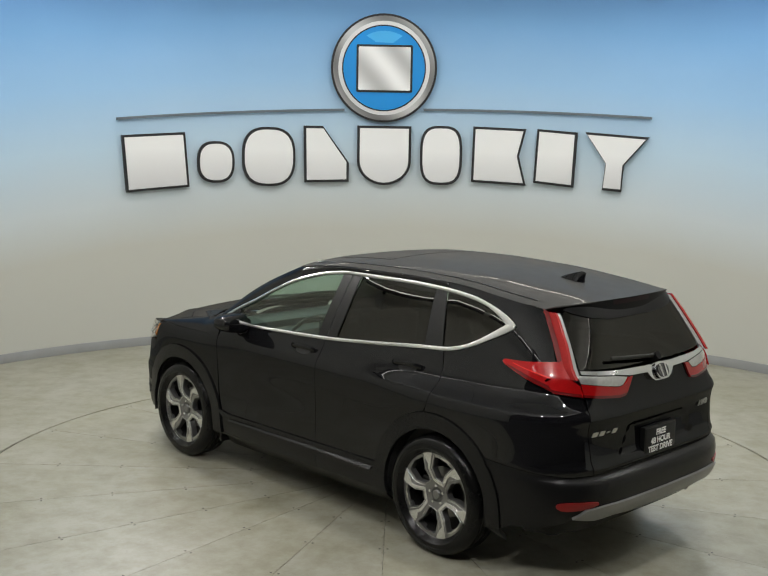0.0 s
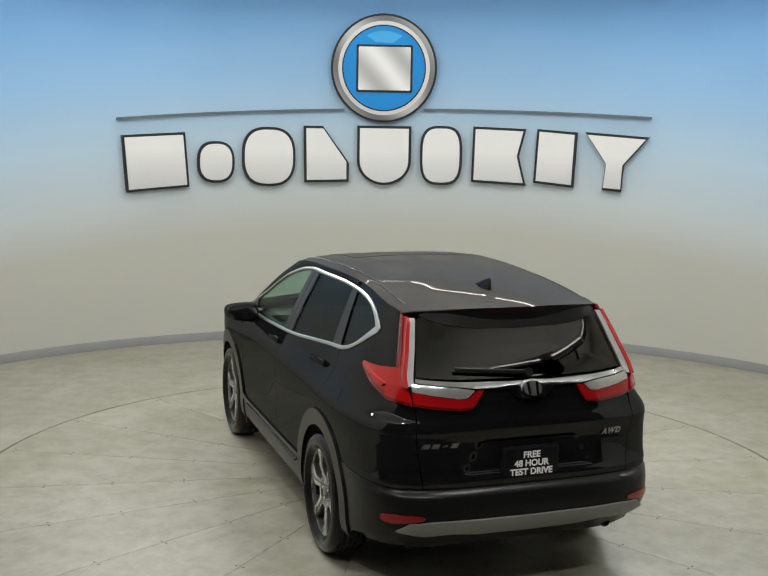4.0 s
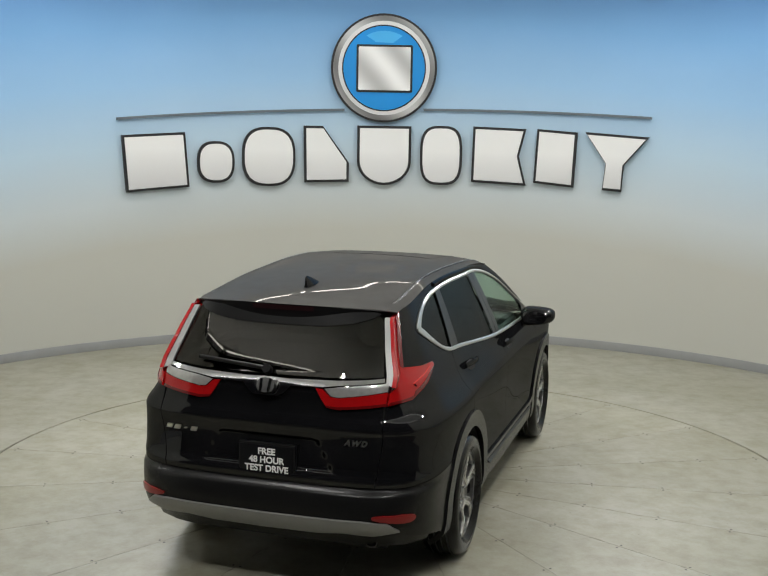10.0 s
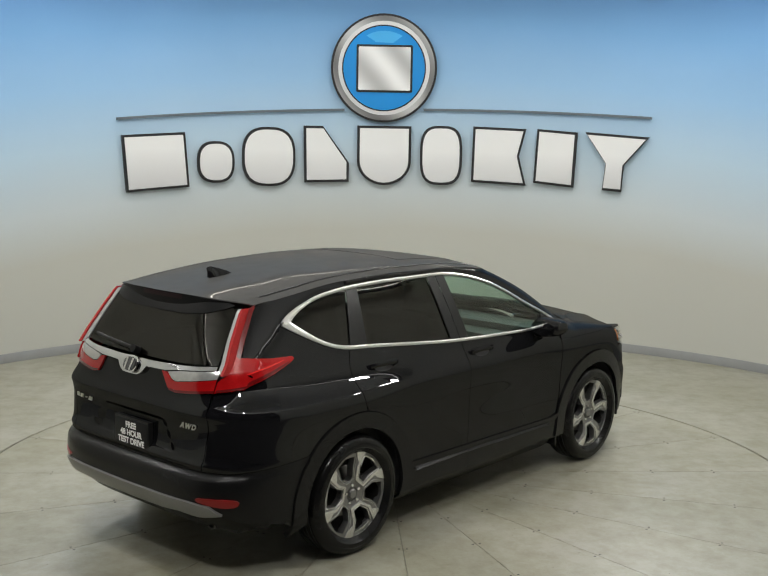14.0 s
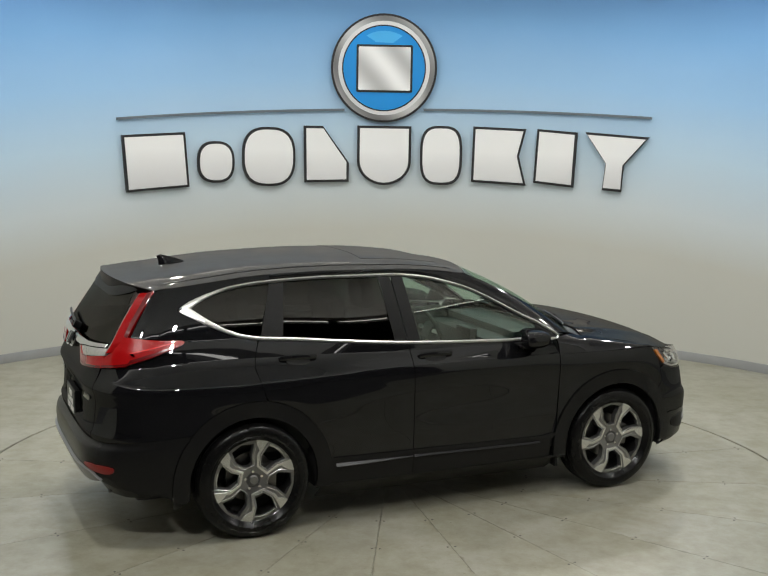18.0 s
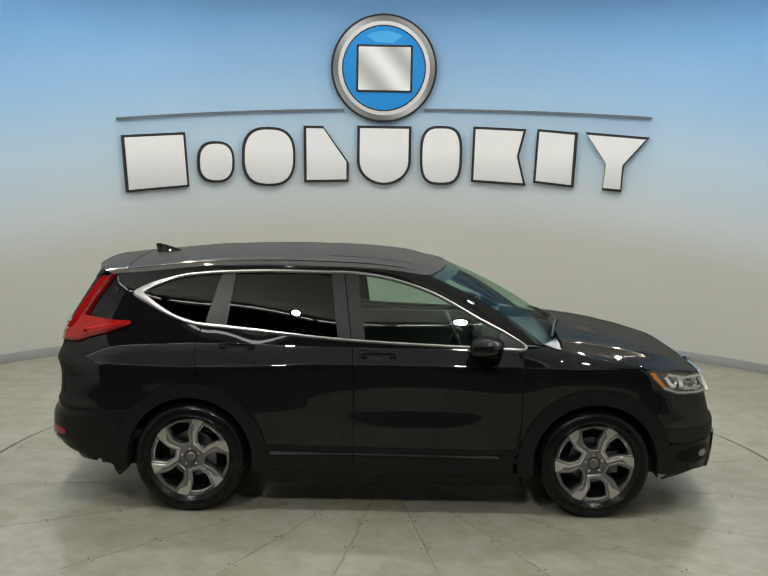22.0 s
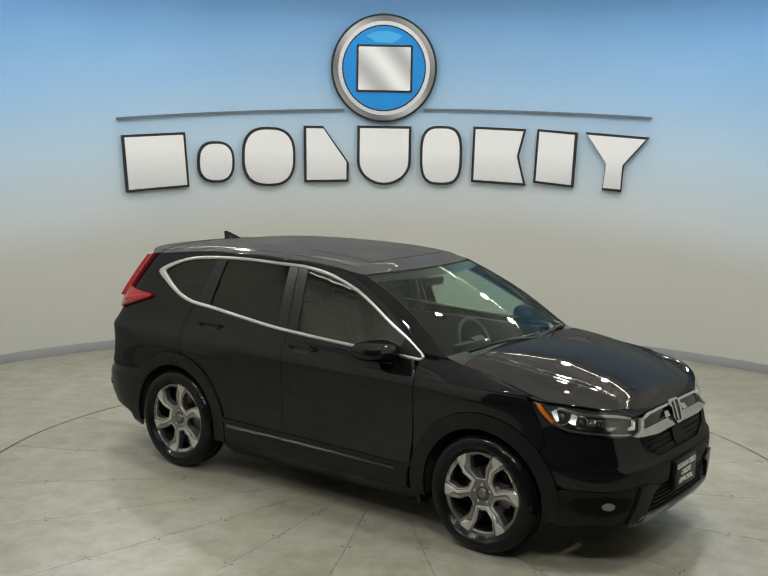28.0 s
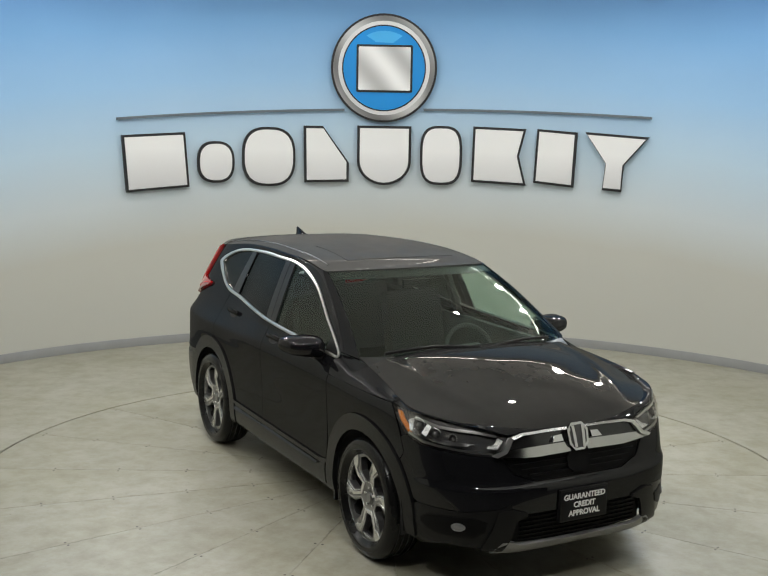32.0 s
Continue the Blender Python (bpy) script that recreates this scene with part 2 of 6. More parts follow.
M_GRILLE = material("gloss_black_grille", (0.0055, 0.0055, 0.0058), 0.4, spec=0.10)
M_WINGDARK = material("dark_wing_panel", (0.07, 0.07, 0.07), 0.12, metal=0.8, noise_scale=20, amount=0.15)
M_SMOKE = material("smoked_chrome", (0.50, 0.50, 0.495), 0.12, metal=1.0, noise_scale=12, amount=0.1)
M_BOWL = material("bright_lamp_bowl", (0.72, 0.72, 0.72), 0.24, metal=1.0, noise_scale=20, amount=0.05)
M_WIND = glass("green_windscreen_glass", (0.80, 0.88, 0.84), low=0.048, high=0.075)
M_TINT = glass("dark_privacy_glass", (0.17, 0.18, 0.17), low=0.055, high=0.15)
M_LENS = glass("headlamp_cover", (0.95, 0.95, 0.95), low=0.045)
M_SIGNWHITE = material("silver_white_sign_face", (0.88, 0.88, 0.89), 0.35, noise_scale=3, amount=0.10)
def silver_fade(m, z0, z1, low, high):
    """Silver sheen printed into the face: grey at the foot of the row, near white at its head."""
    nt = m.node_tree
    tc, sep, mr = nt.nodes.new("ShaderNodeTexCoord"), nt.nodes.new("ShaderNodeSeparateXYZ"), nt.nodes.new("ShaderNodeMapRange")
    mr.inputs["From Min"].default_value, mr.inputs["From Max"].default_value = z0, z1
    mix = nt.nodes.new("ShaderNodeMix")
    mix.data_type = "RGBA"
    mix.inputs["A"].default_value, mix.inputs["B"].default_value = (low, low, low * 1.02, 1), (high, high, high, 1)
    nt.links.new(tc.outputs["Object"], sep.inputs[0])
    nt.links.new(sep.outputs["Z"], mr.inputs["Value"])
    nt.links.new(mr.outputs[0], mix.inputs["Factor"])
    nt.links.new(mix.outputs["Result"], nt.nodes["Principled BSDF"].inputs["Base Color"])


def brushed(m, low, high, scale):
    """Steel sheen printed into the colour: broad slanting light and dark bands."""
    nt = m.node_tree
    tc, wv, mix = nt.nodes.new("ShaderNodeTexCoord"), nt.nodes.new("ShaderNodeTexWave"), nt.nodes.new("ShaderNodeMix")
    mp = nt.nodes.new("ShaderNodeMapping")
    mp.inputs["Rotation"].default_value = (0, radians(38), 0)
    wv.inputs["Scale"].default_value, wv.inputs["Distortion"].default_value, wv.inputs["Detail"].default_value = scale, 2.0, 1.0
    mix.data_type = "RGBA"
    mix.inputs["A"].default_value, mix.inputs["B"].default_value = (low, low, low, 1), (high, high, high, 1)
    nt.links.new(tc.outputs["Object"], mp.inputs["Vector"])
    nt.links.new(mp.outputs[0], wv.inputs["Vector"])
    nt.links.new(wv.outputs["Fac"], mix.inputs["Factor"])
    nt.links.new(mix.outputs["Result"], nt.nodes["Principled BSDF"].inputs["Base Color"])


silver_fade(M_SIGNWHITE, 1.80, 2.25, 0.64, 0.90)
M_SIGNDARK = material("black_sign_outline", (0.015, 0.015, 0.018), 0.5, noise_scale=10, amount=0.2)
M_SIGNBLUE = material("bright_blue_sign_disc", (0.002, 0.27, 0.72), 0.35, noise_scale=1.5, amount=0.2)
M_SIGNBAR = material("slate_sign_line", (0.13, 0.16, 0.19), 0.5, noise_scale=10, amount=0.1)
M_SIGNPALE = material("pale_steel", (0.74, 0.74, 0.74), 0.35, metal=0.3, noise_scale=2.5, amount=0.2)
M_SIGNRING = material("printed_steel_ring", (0.42, 0.42, 0.42), 0.3, metal=0.7, noise_scale=3, amount=0.35)


M_SIGNBRUSH = material("printed_steel_face", (0.75, 0.75, 0.75), 0.4)
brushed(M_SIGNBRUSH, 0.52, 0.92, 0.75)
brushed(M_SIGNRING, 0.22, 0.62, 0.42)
M_SIGNGLEAM = material("pale_blue_gleam", (0.06, 0.42, 0.82), 0.35, noise_scale=2, amount=0.15)


# ------------------------------------------------------------------ mesh helpers
def link(name, verts, faces, mat, parent=None, label="", smooth=False, sharp=()):
    me = bpy.data.meshes.new(name)
    me.from_pydata([tuple(v) for v in verts], [], [tuple(f) for f in faces])
    me.materials.append(mat)
    if smooth:
        me.polygons.foreach_set("use_smooth", [True] * len(me.polygons))
        if sharp:
            me.set_sharp_from_angle(angle=radians(sharp))
    me.update()
    ob = new(name, me)
    if parent:
        ob.parent = parent
    if label:
        ob["label"] = label
    return ob


def part(name, bm, mat, parent, label="", smooth=30):
    """Links a bmesh as one mesh object under a thing or a part."""
    me = bpy.data.meshes.new(name)
    bmesh.ops.recalc_face_normals(bm, faces=bm.faces)
    bm.to_mesh(me)
    bm.free()
    me.materials.append(mat)
    if smooth:
        me.polygons.foreach_set("use_smooth", [True] * len(me.polygons))
        me.set_sharp_from_angle(angle=radians(smooth))
    ob = new(name, me)
    if parent:
        ob.parent = parent
    if label:
        ob["label"] = label
    return ob


def box(bm, lo, hi, bevel=0.0, m=None):
    r = bmesh.ops.create_cube(bm, size=1)
    vs = r["verts"]
    for v in vs:
        v.co = Vector([lo[i] + (v.co[i] + 0.5) * (hi[i] - lo[i]) for i in range(3)])
    if bevel:
        es = list({e for v in vs for e in v.link_edges})
        out = bmesh.ops.bevel(bm, geom=es, offset=bevel, segments=2, affect="EDGES", profile=0.7)
        vs = list({v for f in out["faces"] for v in f.verts} | {v for v in vs if v.is_valid})
    if m is not None:
        bmesh.ops.transform(bm, matrix=m, verts=vs)
    return vs


def lathe(profile, n=48, axis="y", a0=0.0, a1=2 * math.pi):
    """Turns (radius, height) pairs round an axis; returns verts and faces."""
    full = abs(a1 - a0 - 2 * math.pi) < 1e-6
    cols = n if full else n + 1
    vs, fs = [], []
    for i in range(cols):
        a = a0 + (a1 - a0) * i / n
        for r, h in profile:
            c, s = r * math.cos(a), r * math.sin(a)
            vs.append({"y": (c, h, s), "z": (c, s, h), "x": (h, c, s)}[axis])
    k = len(profile)
    for i in range(n):
        j = (i + 1) % cols
        for q in range(k - 1):
            fs.append((i * k + q, j * k + q, j * k + q + 1, i * k + q + 1))
    return vs, fs


def pchip(xs, ys):
    """Smooth curve through knots that never overshoots."""
    xs, ys = np.array(xs, float), np.array(ys, float)
    h, d = np.diff(xs), np.diff(ys) / np.diff(xs)
    s = np.zeros(len(xs))
    s[0], s[-1] = d[0], d[-1]
    for i in range(1, len(xs) - 1):
        if d[i - 1] * d[i] > 0:
            w1, w2 = 2 * h[i] + h[i - 1], h[i] + 2 * h[i - 1]
            s[i] = (w1 + w2) / (w1 / d[i - 1] + w2 / d[i])

    def f(x):
        x = min(max(x, xs[0]), xs[-1])
        i = min(max(int(np.searchsorted(xs, x)) - 1, 0), len(h) - 1)
        t = (x - xs[i]) / h[i]
        return float(ys[i] * (1 + 2 * t) * (1 - t) ** 2 + s[i] * h[i] * t * (1 - t) ** 2 + ys[i + 1] * t * t * (3 - 2 * t) + s[i + 1] * h[i] * t * t * (t - 1))
    return f


def fill(name, poly, surf, mat, parent, label="", step=(0.06, 0.05), thick=0.012, proud=0.0, tilt=0.0, smooth=True):
    """A curved panel: the plane polygon, cut into a grid, laid on surf(a, b) -> (point, normal), with thickness."""
    bm = bmesh.new()
    bm.faces.new([bm.verts.new((a, b, 0)) for a, b in poly])
    for axis in (0, 1):
        lo, hi = min(q[axis] for q in poly), max(q[axis] for q in poly)
        k = math.floor(lo / step[axis]) + 1
        while k * step[axis] < hi - 1e-6:
            co, no = [0, 0, 0], [0, 0, 0]
            co[axis], no[axis] = k * step[axis], 1
            bmesh.ops.bisect_plane(bm, geom=bm.verts[:] + bm.edges[:] + bm.faces[:], plane_co=co, plane_no=no, dist=1e-5)
            k += 1
    bmesh.ops.triangulate(bm, faces=[f for f in bm.faces if len(f.verts) > 4])
    bm.verts.index_update()
    pts = [surf(v.co.x, v.co.y) for v in bm.verts]
    n = len(pts)
    head = max(q[1] for q in poly)
    lift = [proud + tilt * (head - v.co.y) for v in bm.verts]
    verts = [p + nn * k for (p, nn), k in zip(pts, lift)] + [p + nn * (k - thick) for (p, nn), k in zip(pts, lift)]
    faces = []
    for f in bm.faces:
        idx = [v.index for v in f.verts]
        faces.append(idx)
        faces.append([i + n for i in reversed(idx)])
    for e in bm.edges:
        if len(e.link_faces) == 1:
            l = e.link_loops[0]
            a, b = l.vert.index, l.link_loop_next.vert.index
            faces.append((b, a, a + n, b + n))
    bm.free()
    # outward winding
    facing = 0.0
    for f0 in faces:
        if max(f0) < n:
            facing += (verts[f0[1]] - verts[f0[0]]).cross(verts[f0[2]] - verts[f0[0]]).dot(pts[f0[0]][1])
    if facing < 0:
        faces = [tuple(reversed(f)) for f in faces]
    ob = link(name, verts, faces, mat, parent, label, smooth, 40)
    if smooth and not tilt:
        # the outer face keeps the true normals of the surface
        outer = [f[0] < n and max(f) < n for f in faces]
        split = []
        for f, front in zip(faces, outer):
            split += [tuple(pts[i][1]) if front else (0, 0, 0) for i in f]
        ob.data.normals_split_custom_set(split)
    return ob


def sheet(name, fn, nu, nv, mat, parent, label="", thick=0.012, closed=False):
    """A lofted grid fn(s, t), s and t from 0 to 1, given thickness."""
    g = [[Vector(fn(i / nu, j / nv)) for j in range(nv + 1)] for i in range(nu + 1)]
    flat = [v for row in g for v in row]
    k = nv + 1
    nor = []
    for i in range(nu + 1):
        for j in range(k):
            du = g[min(i + 1, nu)][j] - g[max(i - 1, 0)][j]
            dv = g[i][min(j + 1, nv)] - g[i][max(j - 1, 0)]
            q = du.cross(dv)
            nor.append(q.normalized() if q.length > 1e-9 else Vector((0, 0, 1)))
    n = len(flat)
    verts = flat + [p - q * thick for p, q in zip(flat, nor)]
    faces = []
    for i in range(nu):
        for j in range(nv):
            a, b, c, d = i * k + j, (i + 1) * k + j, (i + 1) * k + j + 1, i * k + j + 1
            faces.append((a, b, c, d))
            faces.append((d + n, c + n, b + n, a + n))
    rim = [i * k for i in range(nu + 1)] + [nu * k + j for j in range(1, k)] + [i * k + nv for i in range(nu - 1, -1, -1)] + [j for j in range(nv - 1, 0, -1)]
    for a, b in zip(rim, rim[1:] + rim[:1]):
        faces.append((b, a, a + n, b + n))
    return link(name, verts, faces, mat, parent, label, True, 40)


def tube(name, path, mat, parent, label="", r=0.01, r2=None, n=8, closed=False, up=Vector((0, 0, 1))):
    """A rod along a path; r across, r2 along up."""
    r2 = r2 or r
    vs, fs = [], []
    path = [Vector(q) for q in path]
    m = len(path)
    for i, q in enumerate(path):
        a = path[(i - 1) % m] if closed or i else path[0]
        b = path[(i + 1) % m] if closed or i < m - 1 else path[-1]
        d = (b - a).normalized()
        s = d.cross(up)
        s = s.normalized() if s.length > 1e-6 else Vector((1, 0, 0))
        u = s.cross(d)
        for k in range(n):
            w = 2 * math.pi * k / n
            vs.append(q + s * (r * math.cos(w)) + u * (r2 * math.sin(w)))
    for i in range(m if closed else m - 1):
        j = (i + 1) % m
        for k in range(n):
            l = (k + 1) % n
            fs.append((i * n + k, i * n + l, j * n + l, j * n + k))
    if not closed:
        fs.append(tuple(range(n - 1, -1, -1)))
        fs.append(tuple((m - 1) * n + k for k in range(n)))
    return link(name, vs, fs, mat, parent, label, True, 50)


def rounded_box(l, r, z0, z1, ra, rz, n=4):
    """Outline of a box with rounded corners; ra across, rz up."""
    out = []
    for cx, cz, a in ((r - ra, z1 - rz, 0), (l + ra, z1 - rz, 90), (l + ra, z0 + rz, 180), (r - ra, z0 + rz, 270)):
        out += [(cx + ra * math.cos(radians(a + 90 * i / n)), cz + rz * math.sin(radians(a + 90 * i / n))) for i in range(n + 1)]
    return out


def round_poly(pts, times=2):
    """Cuts the corners of a closed outline."""
    for _ in range(times):
        out = []
        for (a, b), (c, d) in zip(pts, pts[1:] + pts[:1]):
            out += [(0.75 * a + 0.25 * c, 0.75 * b + 0.25 * d), (0.25 * a + 0.75 * c, 0.25 * b + 0.75 * d)]
        pts = out
    return pts


# ------------------------------------------------------------------ studio
def studio():
    v, f = lathe([(3.026, -0.30), (3.026, -0.004), (3.030, 0.0), (5.8, 0.0)], 192, "z")
    tagged(link("floor", v, f, M_FLOOR), "pale sealed concrete studio floor round a turntable", "floor", kind="structure")
    v, f = lathe([(0.0, -0.30), (3.03, -0.30)], 96, "z")
    tagged(link("turntable_pit", v, f, M_DARK), "dark pit below the turntable gap", "floor", kind="structure")
    # dark strip laid into the gap, standing for its shade
    v, f = lathe([(2.999, -0.012), (3.0285, -0.010)], 192, "z")
    tagged(link("turntable_gap_shade", v, f, M_DARK), "dark strip for the shade in the gap round the turntable", "trim", kind="structure")
    # round wall with an open side towards the camera
    gap = radians(47)
    a0, a1 = -math.pi / 2 + gap, 1.5 * math.pi - gap
    low = [(DRUM, 0.0), (DRUM, 4.62), (DRUM + 0.14, 4.62), (DRUM + 0.14, 0.0), (DRUM, 0.0)]
    v, f = lathe(low, 200, "z", a0, a1)
    v = [(x + 0.03, y - 0.08, z) for x, y, z in v]
    tagged(link("wall_round", v, f, M_WALL, smooth=True, sharp=40), "curved pale grey studio wall with an added blue gradient as paint", "wall", kind="structure")
    v, f = lathe([(DRUM, 4.62), (DRUM, ROOM_TOP), (DRUM + 0.14, ROOM_TOP), (DRUM + 0.14, 4.62), (DRUM, 4.62)], 200, "z")
    v = [(x + 0.03, y - 0.08, z) for x, y, z in v]
    tagged(link("wall_header", v, f, M_CEIL, smooth=True, sharp=40), "grey band of wall above the light ring", "wall", kind="structure")
    v, f = lathe([(DRUM - 0.012, 0.0), (DRUM - 0.012, 0.094), (DRUM - 0.008, 0.1), (DRUM - 0.002, 0.1), (DRUM - 0.002, 0.0)], 200, "z", a0, a1)
    v = [(x + 0.03, y - 0.08, z) for x, y, z in v]
    tagged(link("baseboard", v, f, M_BASE, smooth=True, sharp=40), "grey vinyl base along the curved wall", "baseboard", kind="structure")
    v, f = lathe([(0.0, ROOM_TOP + 0.1), (DRUM + 0.1, ROOM_TOP + 0.1), (DRUM + 0.1, ROOM_TOP), (0.0, ROOM_TOP)], 96, "z")
    tagged(link("ceiling", v, f, M_CEIL), "grey studio ceiling", "ceiling", kind="structure")
    # dark hall beyond the open side; unseen floor added dark for the car's reflections
    hv = [(-60, -3.08, 0.004), (60, -3.08, 0.004), (60, -60, 0.004), (-60, -60, 0.004), (-60, -3.08, -0.05), (60, -3.08, -0.05), (60, -60, -0.05), (-60, -60, -0.05)]
    hf = [(3, 2, 1, 0), (0, 1, 5, 4), (4, 5, 6, 7)]
    tagged(link("floor_hall", hv, hf, M_HALLFLOOR), "unseen dark floor added before the studio", "floor", kind="structure")
    v, f = lathe([(14.0, 0.0), (14.0, 7.0), (12.5, 8.4), (DRUM + 0.1, 8.4)], 96, "z")
    tagged(link("wall_hall", v, f, M_ROOM, smooth=True, sharp=60), "dim hall behind the studio", "wall", kind="structure")


def turntable():
    deck = tagged(new("turntable"), "round pale concrete turntable of wedge panels under the car", "turntable")
    n, a = 14, radians(18)
    R, gapw = 3.004, 0.0012
    rim = [(R * math.cos(-a / 2 + a * i / n + (gapw / R if i == 0 else -gapw / R if i == n else 0)), R * math.sin(-a / 2 + a * i / n + (gapw / R if i == 0 else -gapw / R if i == n else 0))) for i in range(n + 1)]
    q = gapw / math.sin(a / 2)
    tip = (q, 0.0)
    top = [tip] + rim
    vs = [(x, y, 0.0) for x, y in top] + [(x, y, -0.03) for x, y in top]
    m = len(top)
    fs = [tuple(range(m))] + [(i, i + m, (i + 1) % m + m, (i + 1) % m) for i in range(m)]
    me = bpy.data.meshes.new("deck_panel")
    me.from_pydata(vs, [], fs)
    me.materials.append(M_DECK)
    sv, sf = lathe([(0.0, 0.0015), (0.006, 0.0015), (0.008, 0.0)], 10, "z")
    sm = bpy.data.meshes.new("screw")
    sm.from_pydata(sv, [], sf)
    sm.materials.append(M_SCREW)
    for i in range(20):
        p = new("deck_panel", me)
        p.parent = deck
        p.matrix_basis = pose(0, 0, 0, 0, 0, 18 * i)
        for r in (1.02, 1.49, 1.99, 2.46, 2.93):
            for side in (-1, 1):
                s = new("screw", sm)
                s.parent = p
                w = side * (a / 2 - 0.024 / r)
                s.location = (r * math.cos(w), r * math.sin(w), 0.0)
    return deck


def wall_point(az, z, off):
    """On the round wall: az degrees to the right of straight ahead."""
    r = DRUM - off
    return Vector((0.03 + r * math.sin(radians(az)), -0.08 + r * math.cos(radians(az)), z))


def sign():
    """Overlay emblem, built as if raised on the wall: ring, disc, line and a row of blocks."""
    base = tagged(new("overlay_sign"), "overlay emblem built as raised silver blocks and a blue disc on the wall", "sign")

    def plate(name, poly, mat, off, thick, label=""):
        def surf(a, b):
            p = wall_point(a, b, 0)
            nn = Vector((0.03 - p.x, -0.08 - p.y, 0)).normalized()
            return p, nn
        return fill(name, poly, surf, mat, base, label, step=(2.0, 5.0), thick=thick, proud=off)

    deg = math.degrees(1 / DRUM)
    cx, cz = -1.7, 3.215

    def disc(r):
        return [(cx + r * deg * math.cos(2 * math.pi * i / 64), cz + r * math.sin(2 * math.pi * i / 64)) for i in range(64)]
    plate("ring_outline", disc(0.63), M_SIGNDARK, 0.060, 0.02)
    plate("ring", disc(0.605), M_SIGNRING, 0.066, 0.012, "steel ring with printed sheen")
    plate("inner_ring", disc(0.545), M_SIGNPALE, 0.069, 0.012, "pale steel inner ring")
    plate("disc_outline", disc(0.50), M_SIGNDARK, 0.072, 0.01)
    plate("disc", disc(0.485), M_SIGNBLUE, 0.075, 0.012, "bright blue disc")
    plate("emblem_outline", rounded_box(cx - 0.33 * deg, cx + 0.34 * deg, cz - 0.28, cz + 0.27, 0.02 * deg, 0.02), M_SIGNDARK, 0.082, 0.01)
    # a highlight drawn into the disc's colour as a pale patch
    gleam = [(cx + 0.43 * deg * math.cos(radians(a)), cz + 0.43 * math.sin(radians(a))) for a in range(60, 122, 6)] + [(cx - 0.10 * deg, cz + 0.30), (cx + 0.10 * deg, cz + 0.29)]
    plate("disc_gleam", gleam, M_SIGNGLEAM, 0.077, 0.004, "pale blue gleam printed on the disc")
    plate("emblem_block", rounded_box(cx - 0.305 * deg, cx + 0.315 * deg, cz - 0.255, cz + 0.245, 0.012 * deg, 0.012), M_SIGNBRUSH, 0.090, 0.012, "silver block with printed sheen")
    # thin line that rises to the emblem
    for s0, s1 in ((-35.0, -6.6), (3.4, 31.8)):
        top, bot = [], []
        for i in range(25):
            a = s0 + (s1 - s0) * i / 24
            z = 2.742 - 0.0000985 * (a - 6.0) ** 2
            top.append((a, z + 0.014))
            bot.append((a, z - 0.014))
        plate("sign_line", top + bot[::-1], M_SIGNBAR, 0.03, 0.02, "thin slate line")
    # plain shapes: left and right edge, foot and head
    def shape(l, r, z0, z1, pts, grow):
        gx, gz = grow * deg, grow
        return [(l - gx + (r - l + 2 * gx) * a, z0 - gz + (z1 - z0 + 2 * gz) * b) for a, b in pts]
    for (l, r, z0, z1), pts in zip(LETTERS, SHAPES):
        plate("block_outline", shape(l, r, z0, z1, pts, 0.030), M_SIGNDARK, 0.055, 0.03)
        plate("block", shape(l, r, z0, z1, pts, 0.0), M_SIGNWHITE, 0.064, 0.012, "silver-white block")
    return base


LETTERS = [(-34.26, -26.52, 1.793, 2.409), (-24.87, -20.83, 1.893, 2.311), (-19.23, -13.12, 1.852, 2.482), (-11.45, -6.31, 1.897, 2.504), (-4.63, 1.58, 1.876, 2.515), (3.38, 8.09, 1.889, 2.526), (9.94, 16.22, 1.906, 2.526), (17.83, 22.52, 1.903, 2.508), (24.13, 31.35, 1.874, 2.482)]


def oval(p, n=40):
    """Outline of a rounded plain shape in a unit box."""
    out = []
    for i in range(n):
        c, q = math.cos(2 * math.pi * i / n), math.sin(2 * math.pi * i / n)
        out.append((0.5 + 0.5 * math.copysign(abs(c) ** (2 / p), c), 0.5 + 0.5 * math.copysign(abs(q) ** (2 / p), q)))
    return out


SHIELD = [(0.0, 1.0), (0.0, 0.40)] + [(0.5 - 0.5 * math.cos(math.pi * i / 16), 0.40 - 0.40 * math.sin(math.pi * i / 16)) for i in range(1, 16)] + [(1.0, 0.40), (1.0, 1.0)]
SHAPES = [[(0.06, 0.0), (0.0, 0.94), (0.94, 1.0), (1.0, 0.08)], oval(2.6), oval(2.7), [(0.02, 0.0), (0.0, 1.0), (0.42, 1.0), (1.0, 0.36), (1.0, 0.02)], SHIELD, oval(3.2),
          [(0.0, 0.04), (0.02, 1.0), (0.98, 0.97), (0.86, 0.5), (1.0, 0.0)], [(0.0, 0.06), (0.06, 1.0), (1.0, 0.95), (0.95, 0.0)], [(0.30, 0.02), (0.34, 0.47), (0.0, 1.0), (1.0, 0.93), (0.62, 0.45), (0.60, 0.0)]]


